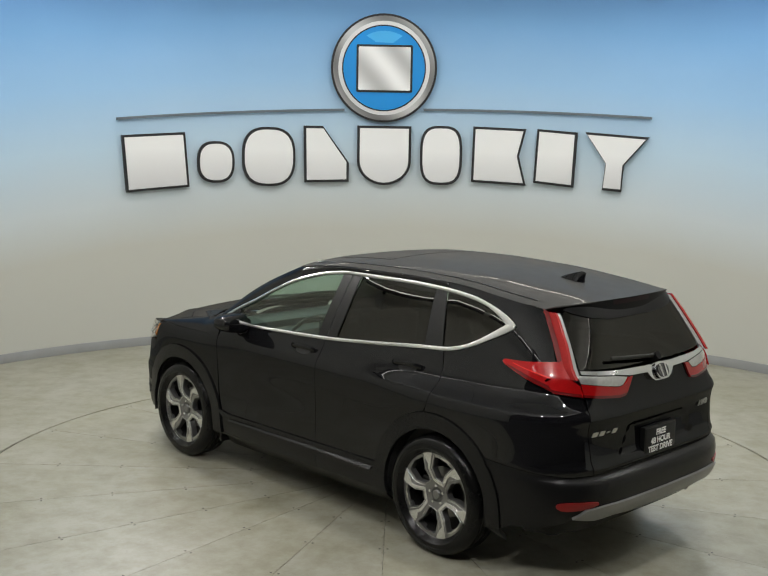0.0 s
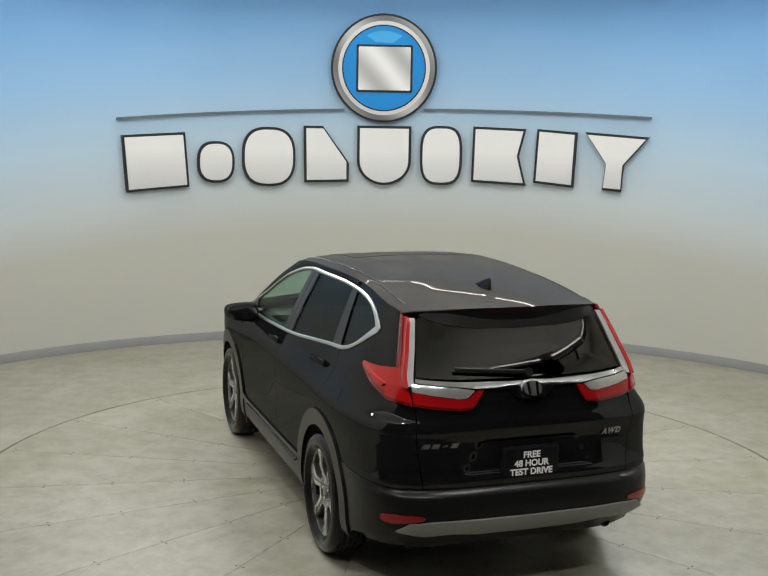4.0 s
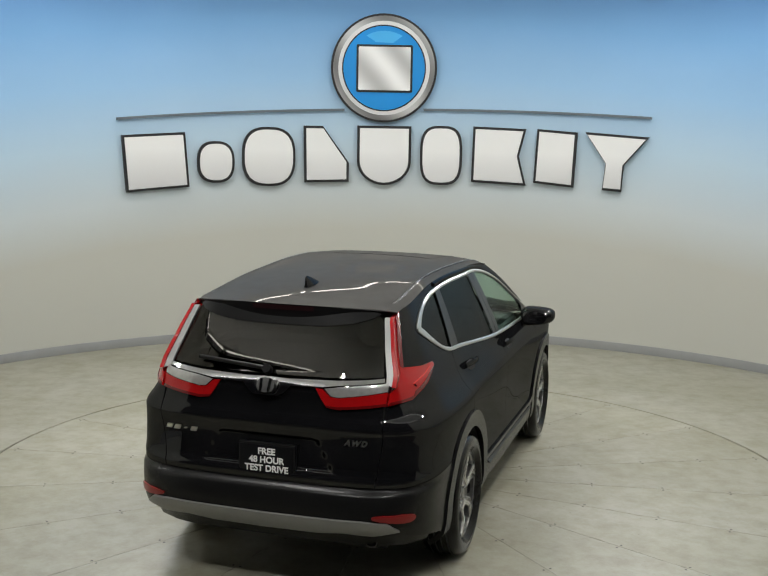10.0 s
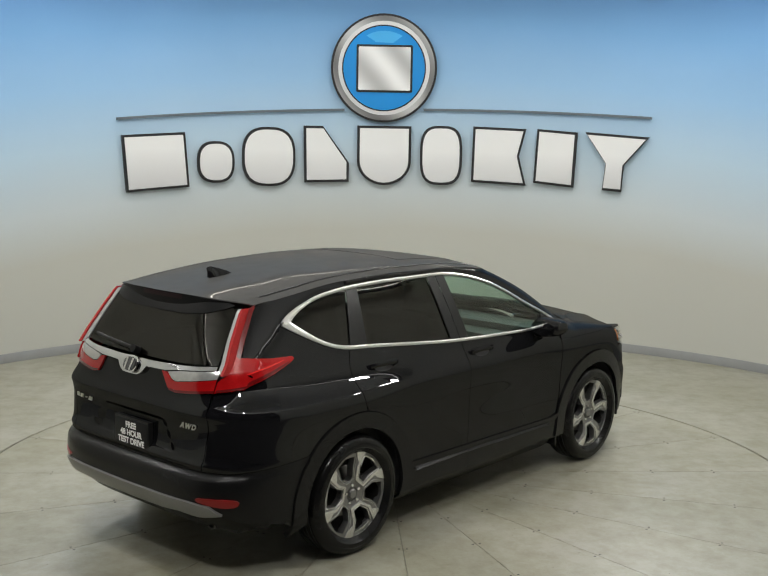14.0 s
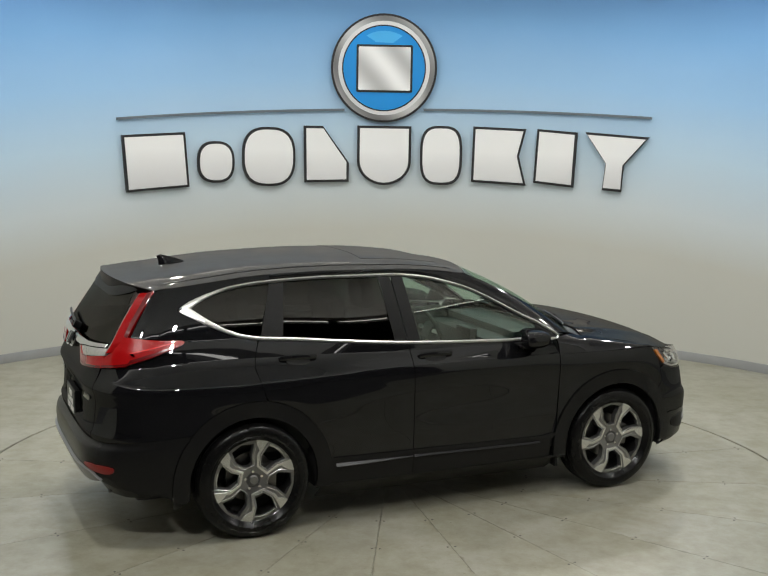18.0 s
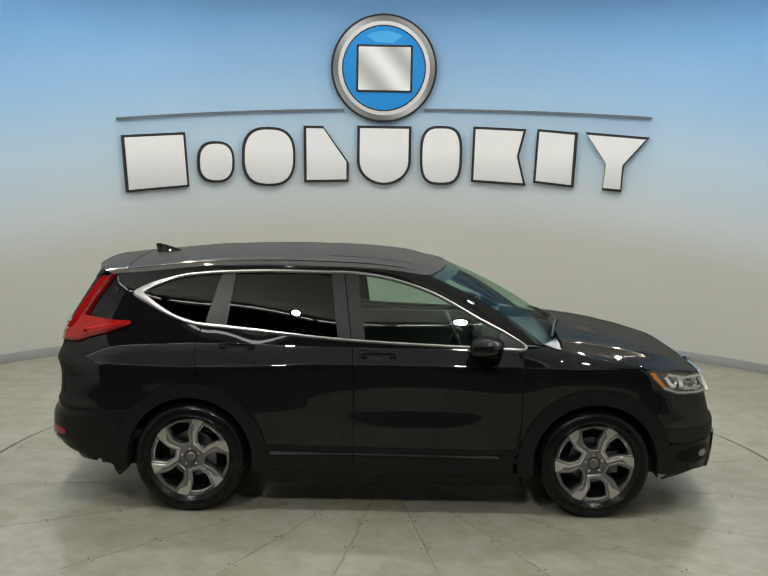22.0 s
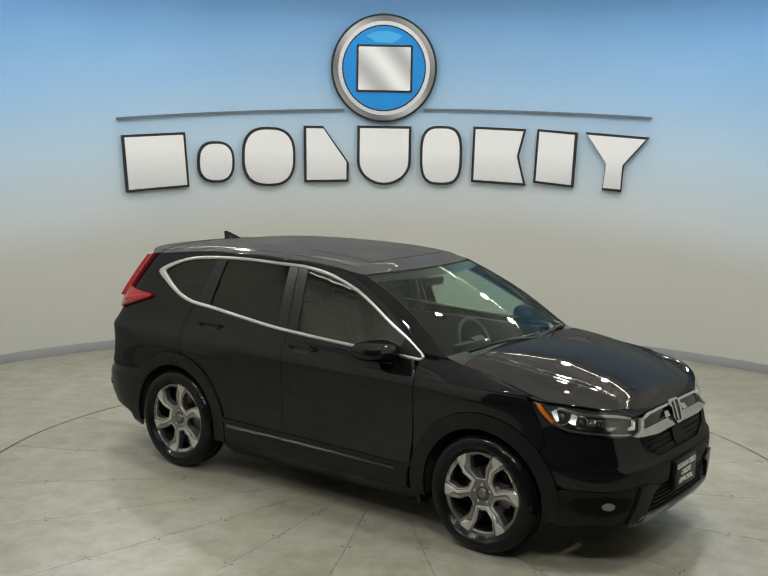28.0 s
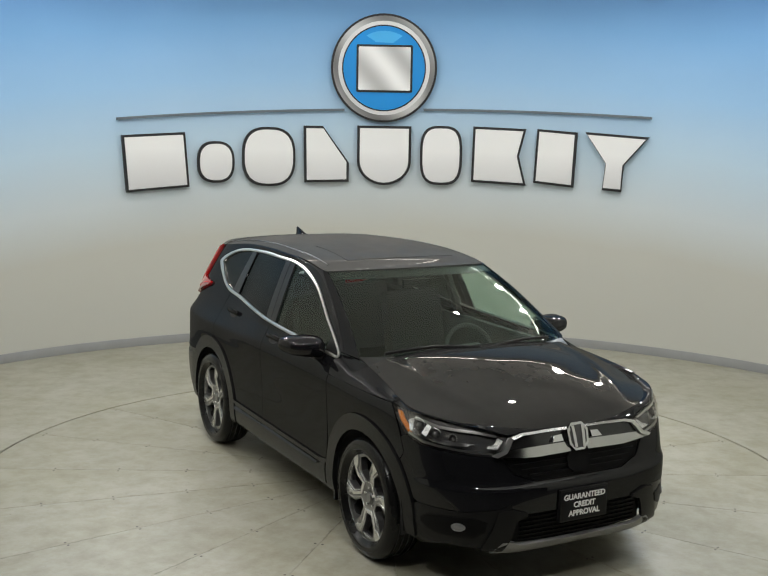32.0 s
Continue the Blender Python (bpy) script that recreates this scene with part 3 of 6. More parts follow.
def lights():
    v, f = lathe([(0.0, 0.16), (0.10, 0.16), (0.13, 0.10), (0.24, 0.0), (0.235, -0.005), (0.0, 0.06)], 32, "z")
    for x, y in HIGH_BAYS:
        t = tagged(new("high_bay_lamp"), "round black high bay lamp hung below the ceiling", "lamp", "high bay lamps")
        t.location = (x, y, ROOM_TOP - 0.55)
        link("housing", v, f, M_HOUSING, t, smooth=True, sharp=35)
        gv, gf = lathe([(0.0, 0.004), (0.07, 0.004)], 32, "z")
        g = link("glow_disc", gv, gf, M_BAYGLOW, t, "glowing diffuser")
        g.data.flip_normals()
        sv, sf = lathe([(0.0, 0.55), (0.015, 0.55), (0.015, 0.15), (0.0, 0.15)], 8, "z")
        link("stem", sv, sf, M_HOUSING, t)
        l = lamp("bay_light", "AREA", BAY_POWER, pose(x, y, ROOM_TOP - 0.565), 0.15)
    # ring of tube lamps along the wall head
    n = 24
    for i in range(n):
        a = 360 / n * i + 7.5
        t = tagged(new("tube_lamp"), "white linear tube lamp at the wall head", "lamp", "tube lamps of the ring")
        c = wall_point(a, 4.30, 0.30)
        t.matrix_world = pose(c.x, c.y, c.z, 0, 0, -a)
        bm = bmesh.new()
        # unseen back plate hangs below the tube to keep its light off the wall
        box(bm, (-0.62, 0.03, -0.07), (0.62, 0.06, 0.05), 0.008)
        box(bm, (-0.04, 0.05, 0.0), (0.04, 0.30, 0.04), 0.004)
        part("housing", bm, M_HOUSING, t)
        tube("tube", [(-0.6 + 0.1 * k, 0, 0) for k in range(13)], M_LAMP if math.cos(radians(a)) > 0.2 else M_LAMPDIM, t, "glowing tube", r=0.013)
    for az in SPOT_AZ:
        c = wall_point(az, 4.30, 0.42)
        t = tagged(new("spot_lamp"), "small black spot lamp at the wall head", "lamp", "spot lamps of the ring")
        aim = look(c, (0.0, 0.0, 0.8))
        t.matrix_world = aim
        hv, hf = lathe([(0.0, 0.20), (0.07, 0.20), (0.125, 0.0), (0.115, 0.0), (0.11, 0.02), (0.0, 0.02)], 20, "z")
        link("housing", hv, hf, M_HOUSING, t, smooth=True, sharp=35)
        gv, gf = lathe([(0.0, 0.012), (0.108 if abs(az) < 60 else 0.075, 0.012)], 20, "z")
        link("lens", gv, gf, M_SPOTGLOW, t, "glowing lens").data.flip_normals()
        bm = bmesh.new()
        box(bm, (-0.012, -0.012, 0.10), (0.012, 0.012, 0.40))
        part("bracket", bm, M_HOUSING, t)
        l = lamp("spot_light", "SPOT", SPOT_POWER.get(abs(az), SPOT_WEAK), aim @ pose(0, 0, -0.01), 0.075)
        l.data.spot_size, l.data.spot_blend = radians(75), 0.8


studio()
TURNTABLE = turntable()
sign()
lights()


# ------------------------------------------------------------------ the car
# x forward, y to its left, z up; origin on the ground midway between the axles
AXLE, HUB, TYRE_R = 1.33, 0.365, 0.365
M0, M1 = -1.25, 1.00            # the flanks run straight between these
PR, PF = 5.2, 4.0               # roundness of tail and nose in plan
U1 = 1.0 + (M1 - M0)            # where the nose begins
U2 = U1 + 1.0                   # the nose's centre
tail_x = pchip([0.20, 0.32, 0.40, 0.47, 0.55, 0.62, 0.655, 0.69, 0.72, 0.76, 0.87, 0.93, 0.97, 1.00, 1.03, 1.07, 1.10, 1.17, 1.23, 1.36, 1.50, 1.60, 1.66],
               [-2.14, -2.22, -2.285, -2.325, -2.335, -2.325, -2.290, -2.298, -2.284, -2.277, -2.272, -2.283, -2.297, -2.290, -2.277, -2.268, -2.264, -2.258, -2.225, -2.147, -2.060, -1.997, -1.959])
nose_x = pchip([0.20, 0.25, 0.30, 0.44, 0.55, 0.605, 0.645, 0.70, 0.78, 0.88, 0.93, 1.00, 1.10],
               [2.10, 2.17, 2.21, 2.225, 2.230, 2.226, 2.198, 2.183, 2.160, 2.130, 2.105, 2.05, 1.95])
low_w = pchip([0.15, 0.20, 0.25, 0.29, 0.40, 0.46, 0.60, 0.75, 0.88, 0.96, 1.00, 1.04, 1.08, 1.11, 1.30, 1.585, 1.62, 1.66],
               [0.72, 0.79, 0.85, 0.888, 0.902, 0.902, 0.910, 0.916, 0.921, 0.922, 0.914, 0.893, 0.871, 0.8537, 0.778, 0.6434, 0.620, 0.57])


def half_w(z):
    """Half width by height; the side glass leans in along a gentle curve."""
    if 1.11 < z < 1.585:
        return 0.850 - 0.37 * (z - 1.12) - 0.16 * (z - 1.12) ** 2
    return low_w(z)


tail_taper = pchip([0.5, 0.9, 1.12, 1.7], [0.006, 0.022, 0.062, 0.062])


def tail_w(z):
    return half_w(z) * (1 - tail_taper(z))


def flank_w(x, z):
    """Half width; the body draws in towards the tail."""
    t = max(0.0, min(1.0, (-0.35 - x) / (-0.35 - M0)))
    return half_w(z) * (1 - tail_taper(z) * t * t * (3 - 2 * t) if t < 1 else 1 - tail_taper(z))


def haunch(x, z):
    """Swell of the flanks over the wheels and the hollow of the doors."""
    k = 0.012 * math.exp(-((x + 1.42) / 0.40) ** 2 - ((z - 0.92) / 0.09) ** 2)
    k += 0.010 * math.exp(-((x - 1.28) / 0.36) ** 2 - ((z - 0.93) / 0.08) ** 2)
    # behind the front door the shoulder leans in evenly up to the window line
    foot, head = 0.985, min(1.245, dlo_low_z(x))
    if z < head:
        w0 = half_w(foot) + 0.006
        lean = w0 + (half_w(head) - w0) * (z - foot) / (head - foot) - half_w(z) if z > foot else 0.006 * smooth(z, 0.90, foot)
        k += lean * smooth(-x, 0.25, 1.0) * smooth(x, -2.12, -1.85)
    return k - 0.010 * math.exp(-((x - 0.15) / 0.55) ** 2 - ((z - 0.72) / 0.15) ** 2)


def smooth(v, lo, hi):
    t = max(0.0, min(1.0, (v - lo) / (hi - lo)))
    return t * t * (3 - 2 * t)


def plate_hollow(y, z):
    """Depth of the number plate recess in the tailgate."""
    half = 0.405 - 0.55 * (z - 0.70)
    return 0.017 * smooth(half - abs(y), 0.0, 0.035) * smooth(0.905 - z, 0.0, 0.022) * smooth(z, 0.718, 0.738)


def body_point(u, z):
    """On the outer skin: |u| 0 at the tail's centre, rising along a flank to the nose's centre; u below 0 is the right side."""
    s = 1 if u >= 0 else -1
    u = abs(u)
    w = half_w(z)
    if u < 1:
        w = tail_w(z)
        a = u * math.pi / 2
        c, q = math.cos(a), math.sin(a)
        r = (c ** PR + q ** PR) ** (-1 / PR)
        x, y = M0 - (M0 - tail_x(z)) * r * c, w * r * q
        return Vector((x + (plate_hollow(y, z) if u < 0.6 else 0.0), s * (y + q * haunch(x, z)), z))
    if u <= U1:
        return Vector((M0 + u - 1, s * (flank_w(M0 + u - 1, z) + haunch(M0 + u - 1, z)), z))
    a = max(0.0, (U2 - u)) * math.pi / 2
    c, q = math.cos(a), math.sin(a)
    r = (c ** PF + q ** PF) ** (-1 / PF)
    x = M1 + (nose_x(z) - M1) * r * c
    return Vector((x, s * (w * r + haunch(x, z)) * q, z))


def body(u, z):
    e = 1e-3
    s = 1 if u >= 0 else -1
    if abs(u) < 2e-3:
        u = 2e-3 * s
    if abs(u) > U2 - 2e-3:
        u = (U2 - 2e-3) * s
    d1 = body_point(u + e, z) - body_point(u - e, z)
    d2 = body_point(u, z + e) - body_point(u, z - e)
    n = d2.cross(d1).normalized()
    p = body_point(u, z)
    if n.dot(Vector((p.x - max(min(p.x, 1.2), -1.5), p.y, 0))) < 0:
        n = -n
    return p, n


def nose(f, z):
    """The same skin, counted from the nose's centre; f below 0 is the right side."""
    return body(U2 - f if f >= 0 else -(U2 + f), z)


def S(x, z):
    """A flank point by its x, as (u, z)."""
    if x < M0:
        c = min(1.0, (M0 - x) / (M0 - tail_x(z)))
        return (math.atan2((1 - c ** PR) ** (1 / PR), c) / (math.pi / 2), z)
    if x <= M1:
        return (1 + x - M0, z)
    c = min(1.0, (x - M1) / (nose_x(z) - M1))
    return (U2 - math.atan2((1 - c ** PF) ** (1 / PF), c) / (math.pi / 2), z)


def R(y, z):
    """A tail point by its y."""
    q = min(1.0, abs(y) / tail_w(z))
    u = math.atan2(q, (1 - q ** PR) ** (1 / PR)) / (math.pi / 2)
    return (math.copysign(u, y), z)


def F(y, z):
    """A nose point by its y, counted from the nose's centre."""
    q = min(1.0, abs(y) / half_w(z))
    return (math.copysign(math.atan2(q, (1 - q ** PF) ** (1 / PF)) / (math.pi / 2), y), z)


def FS(x, z):
    return (U2 - S(x, z)[0], z)


def arc(cx, r, a0, a1, n=14):
    return [(cx + r * math.cos(radians(a0 + (a1 - a0) * i / n)), HUB + r * math.sin(radians(a0 + (a1 - a0) * i / n))) for i in range(n + 1)]


def both(pts):
    """A patch over the centre line from its left half, centre to outside and back."""
    return pts + [(-a, b) for a, b in reversed(pts)]


roof_z = pchip([-2.15, -1.9, -1.6, -1.2, -0.7, -0.3, 0.1, 0.36], [1.556, 1.590, 1.626, 1.664, 1.678, 1.668, 1.630, 1.582])
roof_drop = pchip([-2.15, -0.6, -0.2, 0.36], [0.060, 0.060, 0.052, 0.036])


def roof_edge(x):
    z = roof_z(x) - roof_drop(x)
    y = body_point(S(x, z)[0], z).y
    return Vector((x, y, z))


def screen_point(w, v):
    """Windscreen: w from -1 to 1 across, v from 0 at its foot to 1 at the roof."""
    y = w * (0.775 * (1 - v) + 0.63 * v)
    x = (1.20 - 0.20 * w * w) * (1 - v) + (0.37 - 0.14 * w * w) * v
    z = (1.125 + 0.0 * w * w) * (1 - v) + (1.580 - 0.016 * w * w) * v
    k = 0.036 * math.sin(math.pi * v)
    return Vector((x + 0.6 * k, y, z + 0.8 * k))


# window outline along the flank (x, z), chrome's outer edge
DLO_LOW = [(0.80, 1.112), (0.20, 1.130), (-0.28, 1.150), (-0.70, 1.180), (-1.10, 1.212), (-1.27, 1.224), (-1.38, 1.246), (-1.52, 1.300), (-1.66, 1.370), (-1.735, 1.408)]
DLO_TOP = [(-1.735, 1.428), (-1.68, 1.462), (-1.56, 1.507), (-1.374, 1.551), (-1.137, 1.573), (-0.75, 1.586), (-0.336, 1.586), (-0.09, 1.562), (0.07, 1.526), (0.232, 1.474), (0.394, 1.398), (0.554, 1.312), (0.714, 1.234), (0.862, 1.150)]
dlo_low_z = pchip([q[0] for q in reversed(DLO_LOW)], [q[1] for q in reversed(DLO_LOW)])
dlo_top_z = pchip([q[0] for q in DLO_TOP], [q[1] for q in DLO_TOP])

hood_zc = pchip([1.08, 1.25, 1.45, 1.65, 1.80, 1.95, 2.05, 2.12], [1.180, 1.168, 1.143, 1.100, 1.060, 1.005, 0.955, 0.897])
hood_drop = pchip([1.08, 1.65, 1.80, 1.95, 2.05, 2.12], [0.065, 0.088, 0.073, 0.048, 0.022, 0.002])
hood_half = pchip([1.08, 1.40, 1.62, 1.75, 1.86, 1.95, 2.02, 2.07, 2.105, 2.12], [0.765, 0.795, 0.812, 0.792, 0.735, 0.65, 0.54, 0.40, 0.22, 0.01])
hood_ridge = pchip([1.08, 1.5, 1.9, 2.12], [0.66, 0.62, 0.50, 0.40])


def hood_point(x, t):
    h = hood_half(x)
    y = t * h
    z = hood_zc(x) - hood_drop(x) * abs(t) ** 2.4
    k = abs(y) - hood_ridge(x)
    fade = max(0.0, min(1.0, (2.06 - x) / 0.35))
    z += fade * (0.012 * math.exp(-(k / 0.045) ** 2) - (0.010 * (1 - math.exp(-(k / 0.10) ** 2)) if k > 0 else 0))
    return Vector((x, y, z))


def signed(pts, s):
    return [(s * a, b) for a, b in pts]


def text_mesh(words, size, spacing=1.0, extrude=0.0006, slant=0.0):
    cu = bpy.data.curves.new("words", "FONT")
    cu.body, cu.size, cu.align_x, cu.align_y = words, size, "CENTER", "CENTER"
    cu.shear = slant
    cu.extrude, cu.space_character, cu.offset = extrude, spacing, size * 0.035
    ob = bpy.data.objects.new("words", cu)
    scene.collection.objects.link(ob)
    me = bpy.data.meshes.new_from_object(ob.evaluated_get(bpy.context.evaluated_depsgraph_get()))
    bpy.data.objects.remove(ob)
    return me


def wheel(car, x, side):
    """Alloy wheel with tyre; its outer face looks along side * y."""
    def put(name, v, f, mat, parent, label="", smooth=True, sharp=35):
        v = [(a, side * b, c) for a, b, c in v]
        if side < 0:
            f = [tuple(reversed(q)) for q in f]
        return link(name, v, f, mat, parent, label, smooth, sharp)
    # barrel and lip: outer face at +y
    v, f = lathe([(0.244, -0.10), (0.238, 0.0), (0.242, 0.058), (0.252, 0.062), (0.268, 0.074), (0.273, 0.084), (0.276, 0.080), (0.262, 0.06), (0.252, -0.10)], 60)
    w = put("wheel", v, f, M_RIM, car, "machined alloy wheel with dark pockets")
    w.location = (x, side * 0.800, HUB)
    T = [(0.254, -0.085), (0.276, -0.108), (0.300, -0.117), (0.335, -0.112), (0.352, -0.098), (0.362, -0.075), (0.3645, -0.03), (0.3645, 0.03), (0.362, 0.075), (0.352, 0.098), (0.335, 0.112), (0.318, 0.1155), (0.316, 0.1135), (0.300, 0.117), (0.292, 0.115), (0.289, 0.117), (0.278, 0.108), (0.268, 0.094), (0.258, 0.085)]
    v, f = lathe(T, 72)
    put("tyre", v, f, M_RUBBER, w, "black tyre")
    grooves_v, grooves_f = [], []
    for y0 in (-0.055, -0.018, 0.018, 0.055):
        a, b = lathe([(0.3652, y0 - 0.004), (0.3652, y0 + 0.004)], 72)
        k = len(grooves_v)
        grooves_v += a
        grooves_f += [tuple(i + k for i in q) for q in b]
    put("tread_groove", grooves_v, grooves_f, M_DARK, w)
    v, f = lathe([(0.0, -0.02), (0.155, -0.02), (0.155, -0.045), (0.0, -0.045)], 40)
    put("brake_disc", v, f, M_DISC, w, "bare steel brake disc")
    bm = bmesh.new()
    box(bm, (0.06, -0.06, -0.075), (0.165, 0.02, 0.075), 0.012)
    v = [tuple(q.co) for q in bm.verts]
    bm.verts.index_update()
    f = [tuple(q.index for q in g.verts) for g in bm.faces]
    bm.free()
    put("brake_caliper", v, f, M_DISC, w)
    # dark plate put in for the shade inside the wheel
    v, f = lathe([(0.0, -0.06), (0.243, -0.06)], 40)
    put("inner_shadow_plate", v, f, M_DARK, w, "dark plate for the shade behind the spokes")

    def slab(name, poly, y_top, depth, mat, bevel=0.0012):
        """A raised band from its outline in the wheel's plane, its top edge chamfered."""
        poly = [Vector((a, c)) for a, c in poly]
        if sum(a.x * b.y - b.x * a.y for a, b in zip(poly, poly[1:] + poly[:1])) < 0:
            poly = poly[::-1]
        n = len(poly)
        ins = []
        for i in range(n):
            a, b, c = poly[i - 1], poly[i], poly[(i + 1) % n]
            d1, d2 = (b - a).normalized(), (c - b).normalized()
            nn = Vector((-d1.y - d2.y, d1.x + d2.x))
            ins.append(b + nn.normalized() * bevel / max(0.4, nn.length / 2))
        def yy(q):
            r = q.length
            return y_top - 0.028 * max(0.0, 1 - r / 0.17) ** 1.0
        v = [(q.x, yy(q), q.y) for q in ins] + [(q.x, yy(q) - bevel, q.y) for q in poly] + [(q.x, yy(q) - depth, q.y) for q in poly]
        m = n // 2
        f = [(n - 1 - i, n - 2 - i, i + 1, i) for i in range(m - 1)]
        for i in range(n):
            j = (i + 1) % n
            f.append((i, j, j + n, i + n))
            f.append((i + n, j + n, j + 2 * n, i + 2 * n))
        return put(name, v, f, mat, w, smooth=False)

    turn = SPOKE_TURN[(x > 0, side)]

    def web(name, rows, y_top, depth, mat):
        """A spoke from rows of three points across, dished towards the hub."""
        k = len(rows)
        flat = [Vector(c) for row in rows for c in row]
        ys = [y_top - 0.028 * max(0.0, 1 - c.length / 0.17) for c in flat]
        v = [(c.x, h, c.y) for c, h in zip(flat, ys)] + [(c.x, h - depth, c.y) for c, h in zip(flat, ys)]
        n = 3 * k
        f = []
        for i in range(k - 1):
            for j in range(2):
                a, b, c, d = 3 * i + j, 3 * i + j + 1, 3 * i + j + 4, 3 * i + j + 3
                f.append((a, b, c, d))
            f.append((3 * i, 3 * i + 3, 3 * i + 3 + n, 3 * i + n))
            f.append((3 * i + 5, 3 * i + 2, 3 * i + 2 + n, 3 * i + 5 + n))
        return put(name, v, f, mat, w, smooth=False)

    def pol(r, a):
        """By degrees anticlockwise as one looks at the wheel from outside."""
        k = r * (1.0 if r < 0.1 else 1.0 + 0.08 * min(1.0, (r - 0.1) / 0.12))
        return (-side * k * math.cos(radians(a + turn)), k * math.sin(radians(a + turn)))
    for i in range(3):
        for by in (35, 95):
            web("spoke", [[pol(r, a + by + 120 * i) for a in row] for r, row in WEB], 0.080, 0.045, M_ALLOY_GREY)
        for name, outline, top, depth, mat in SPOKES:
            slab(name, [pol(r, a + 120 * i) for r, a in outline], top, depth, mat)
    for i in range(5):
        c = pol(0.056, 95 + 72 * i - turn)
        v, f = lathe([(0.0, 0.070), (0.008, 0.070), (0.011, 0.066), (0.012, 0.03)], 10)
        v = [(a + c[0], h, z + c[1]) for a, h, z in v]
        put("lug_nut", v, f, M_CHROME, w)
    v, f = lathe([(0.0, 0.062), (0.045, 0.060), (0.075, 0.054), (0.082, 0.02)], 40)
    put("hub", v, f, M_HUB, w)
    v, f = lathe([(0.0, 0.073), (0.024, 0.072), (0.030, 0.066), (0.031, 0.05)], 30)
    put("centre_cap", v, f, M_ALLOY_GREY, w, "grey centre cap")
    v, f = lathe([(0.256, 0.0645), (0.258, 0.0695), (0.266, 0.0765), (0.2685, 0.0775), (0.2685, 0.072)], 60)
    put("rim_flange", v, f, M_ALLOY_GREY, w, "thin machined rim edge")
    return w


# turn of each wheel: (front, side)
SPOKE_TURN = {(True, -1): 0.0, (False, -1): 14.0, (True, 1): 40.0, (False, 1): 40.0}


def strip_outline(path, w):
    """A band of width w to the left of a path of (radius, degrees) points."""
    pts = [Vector((r * math.cos(radians(a)), r * math.sin(radians(a)))) for r, a in path]
    off = []
    for i, q in enumerate(pts):
        d1 = (q - pts[max(0, i - 1)]).normalized() if i else (pts[1] - q).normalized()
        d2 = (pts[min(len(pts) - 1, i + 1)] - q).normalized() if i < len(pts) - 1 else d1
        n = Vector((-d1.y - d2.y, d1.x + d2.x))
        off.append(q + n.normalized() * w / max(0.5, n.length / 2))
    def polar(q):
        return (min(q.length, 0.247), math.degrees(math.atan2(q.y, q.x)))
    return [polar(q) for q in pts] + [polar(q) for q in reversed(off)]


# the wheel's face: six slabs leave six windows, every other one framed by bright machined brackets
def turned(path, by):
    return [(r, a + by) for r, a in path]


WEB = [(0.045, (0, 30, 60)), (0.092, (0, 30, 60)), (0.105, (15, 30, 45)), (0.158, (24, 35, 47)), (0.222, (17, 29, 41)), (0.229, (0, 30, 60)), (0.248, (0, 30, 60))]
BRACKET = [(0.243, 21), (0.160, 29), (0.098, 20), (0.098, -20), (0.160, -17), (0.243, -23)]
BORDER = [(0.228, 17.5), (0.158, 24.5), (0.104, 15.5), (0.104, -15.5), (0.158, -13.5), (0.228, -19.5)]
FLARE_UP = [(0.185, 27), (0.215, 24), (0.245, 20.5), (0.245, 38), (0.215, 37), (0.185, 32)]
FLARE_DOWN = [(0.185, -19), (0.215, -21), (0.245, -23), (0.245, -40), (0.215, -37), (0.185, -27)]
LIP = [(0.245, 19), (0.246, 8), (0.246, -8), (0.245, -19), (0.216, -17), (0.219, -8), (0.219, 8), (0.216, 16)]
SPOKES = [
    ("spoke_flare", turned(FLARE_UP, 35), 0.0865, 0.012, M_ALLOY),
    ("spoke_flare", turned(FLARE_DOWN, 35), 0.0865, 0.012, M_ALLOY),
    ("window_lip", turned(LIP, 35), 0.080, 0.020, M_ALLOY),
    ("spoke_face", strip_outline(turned(BRACKET, 35), -0.017), 0.086, 0.012, M_ALLOY),
    ("window_border", strip_outline(turned(BORDER, 35), -0.005), 0.084, 0.012, M_ALLOY),
    ("spoke_face", strip_outline(turned(BRACKET, 95), -0.004), 0.084, 0.012, M_ALLOY),
    ("rim_edge", strip_outline(turned([(0.240, 18), (0.241, 6), (0.241, -6), (0.240, -18)], 35), 0.006), 0.083, 0.012, M_ALLOY),
    ("rim_edge", strip_outline(turned([(0.240, 18), (0.241, 6), (0.241, -6), (0.240, -18)], 95), 0.006), 0.083, 0.012, M_ALLOY),
]


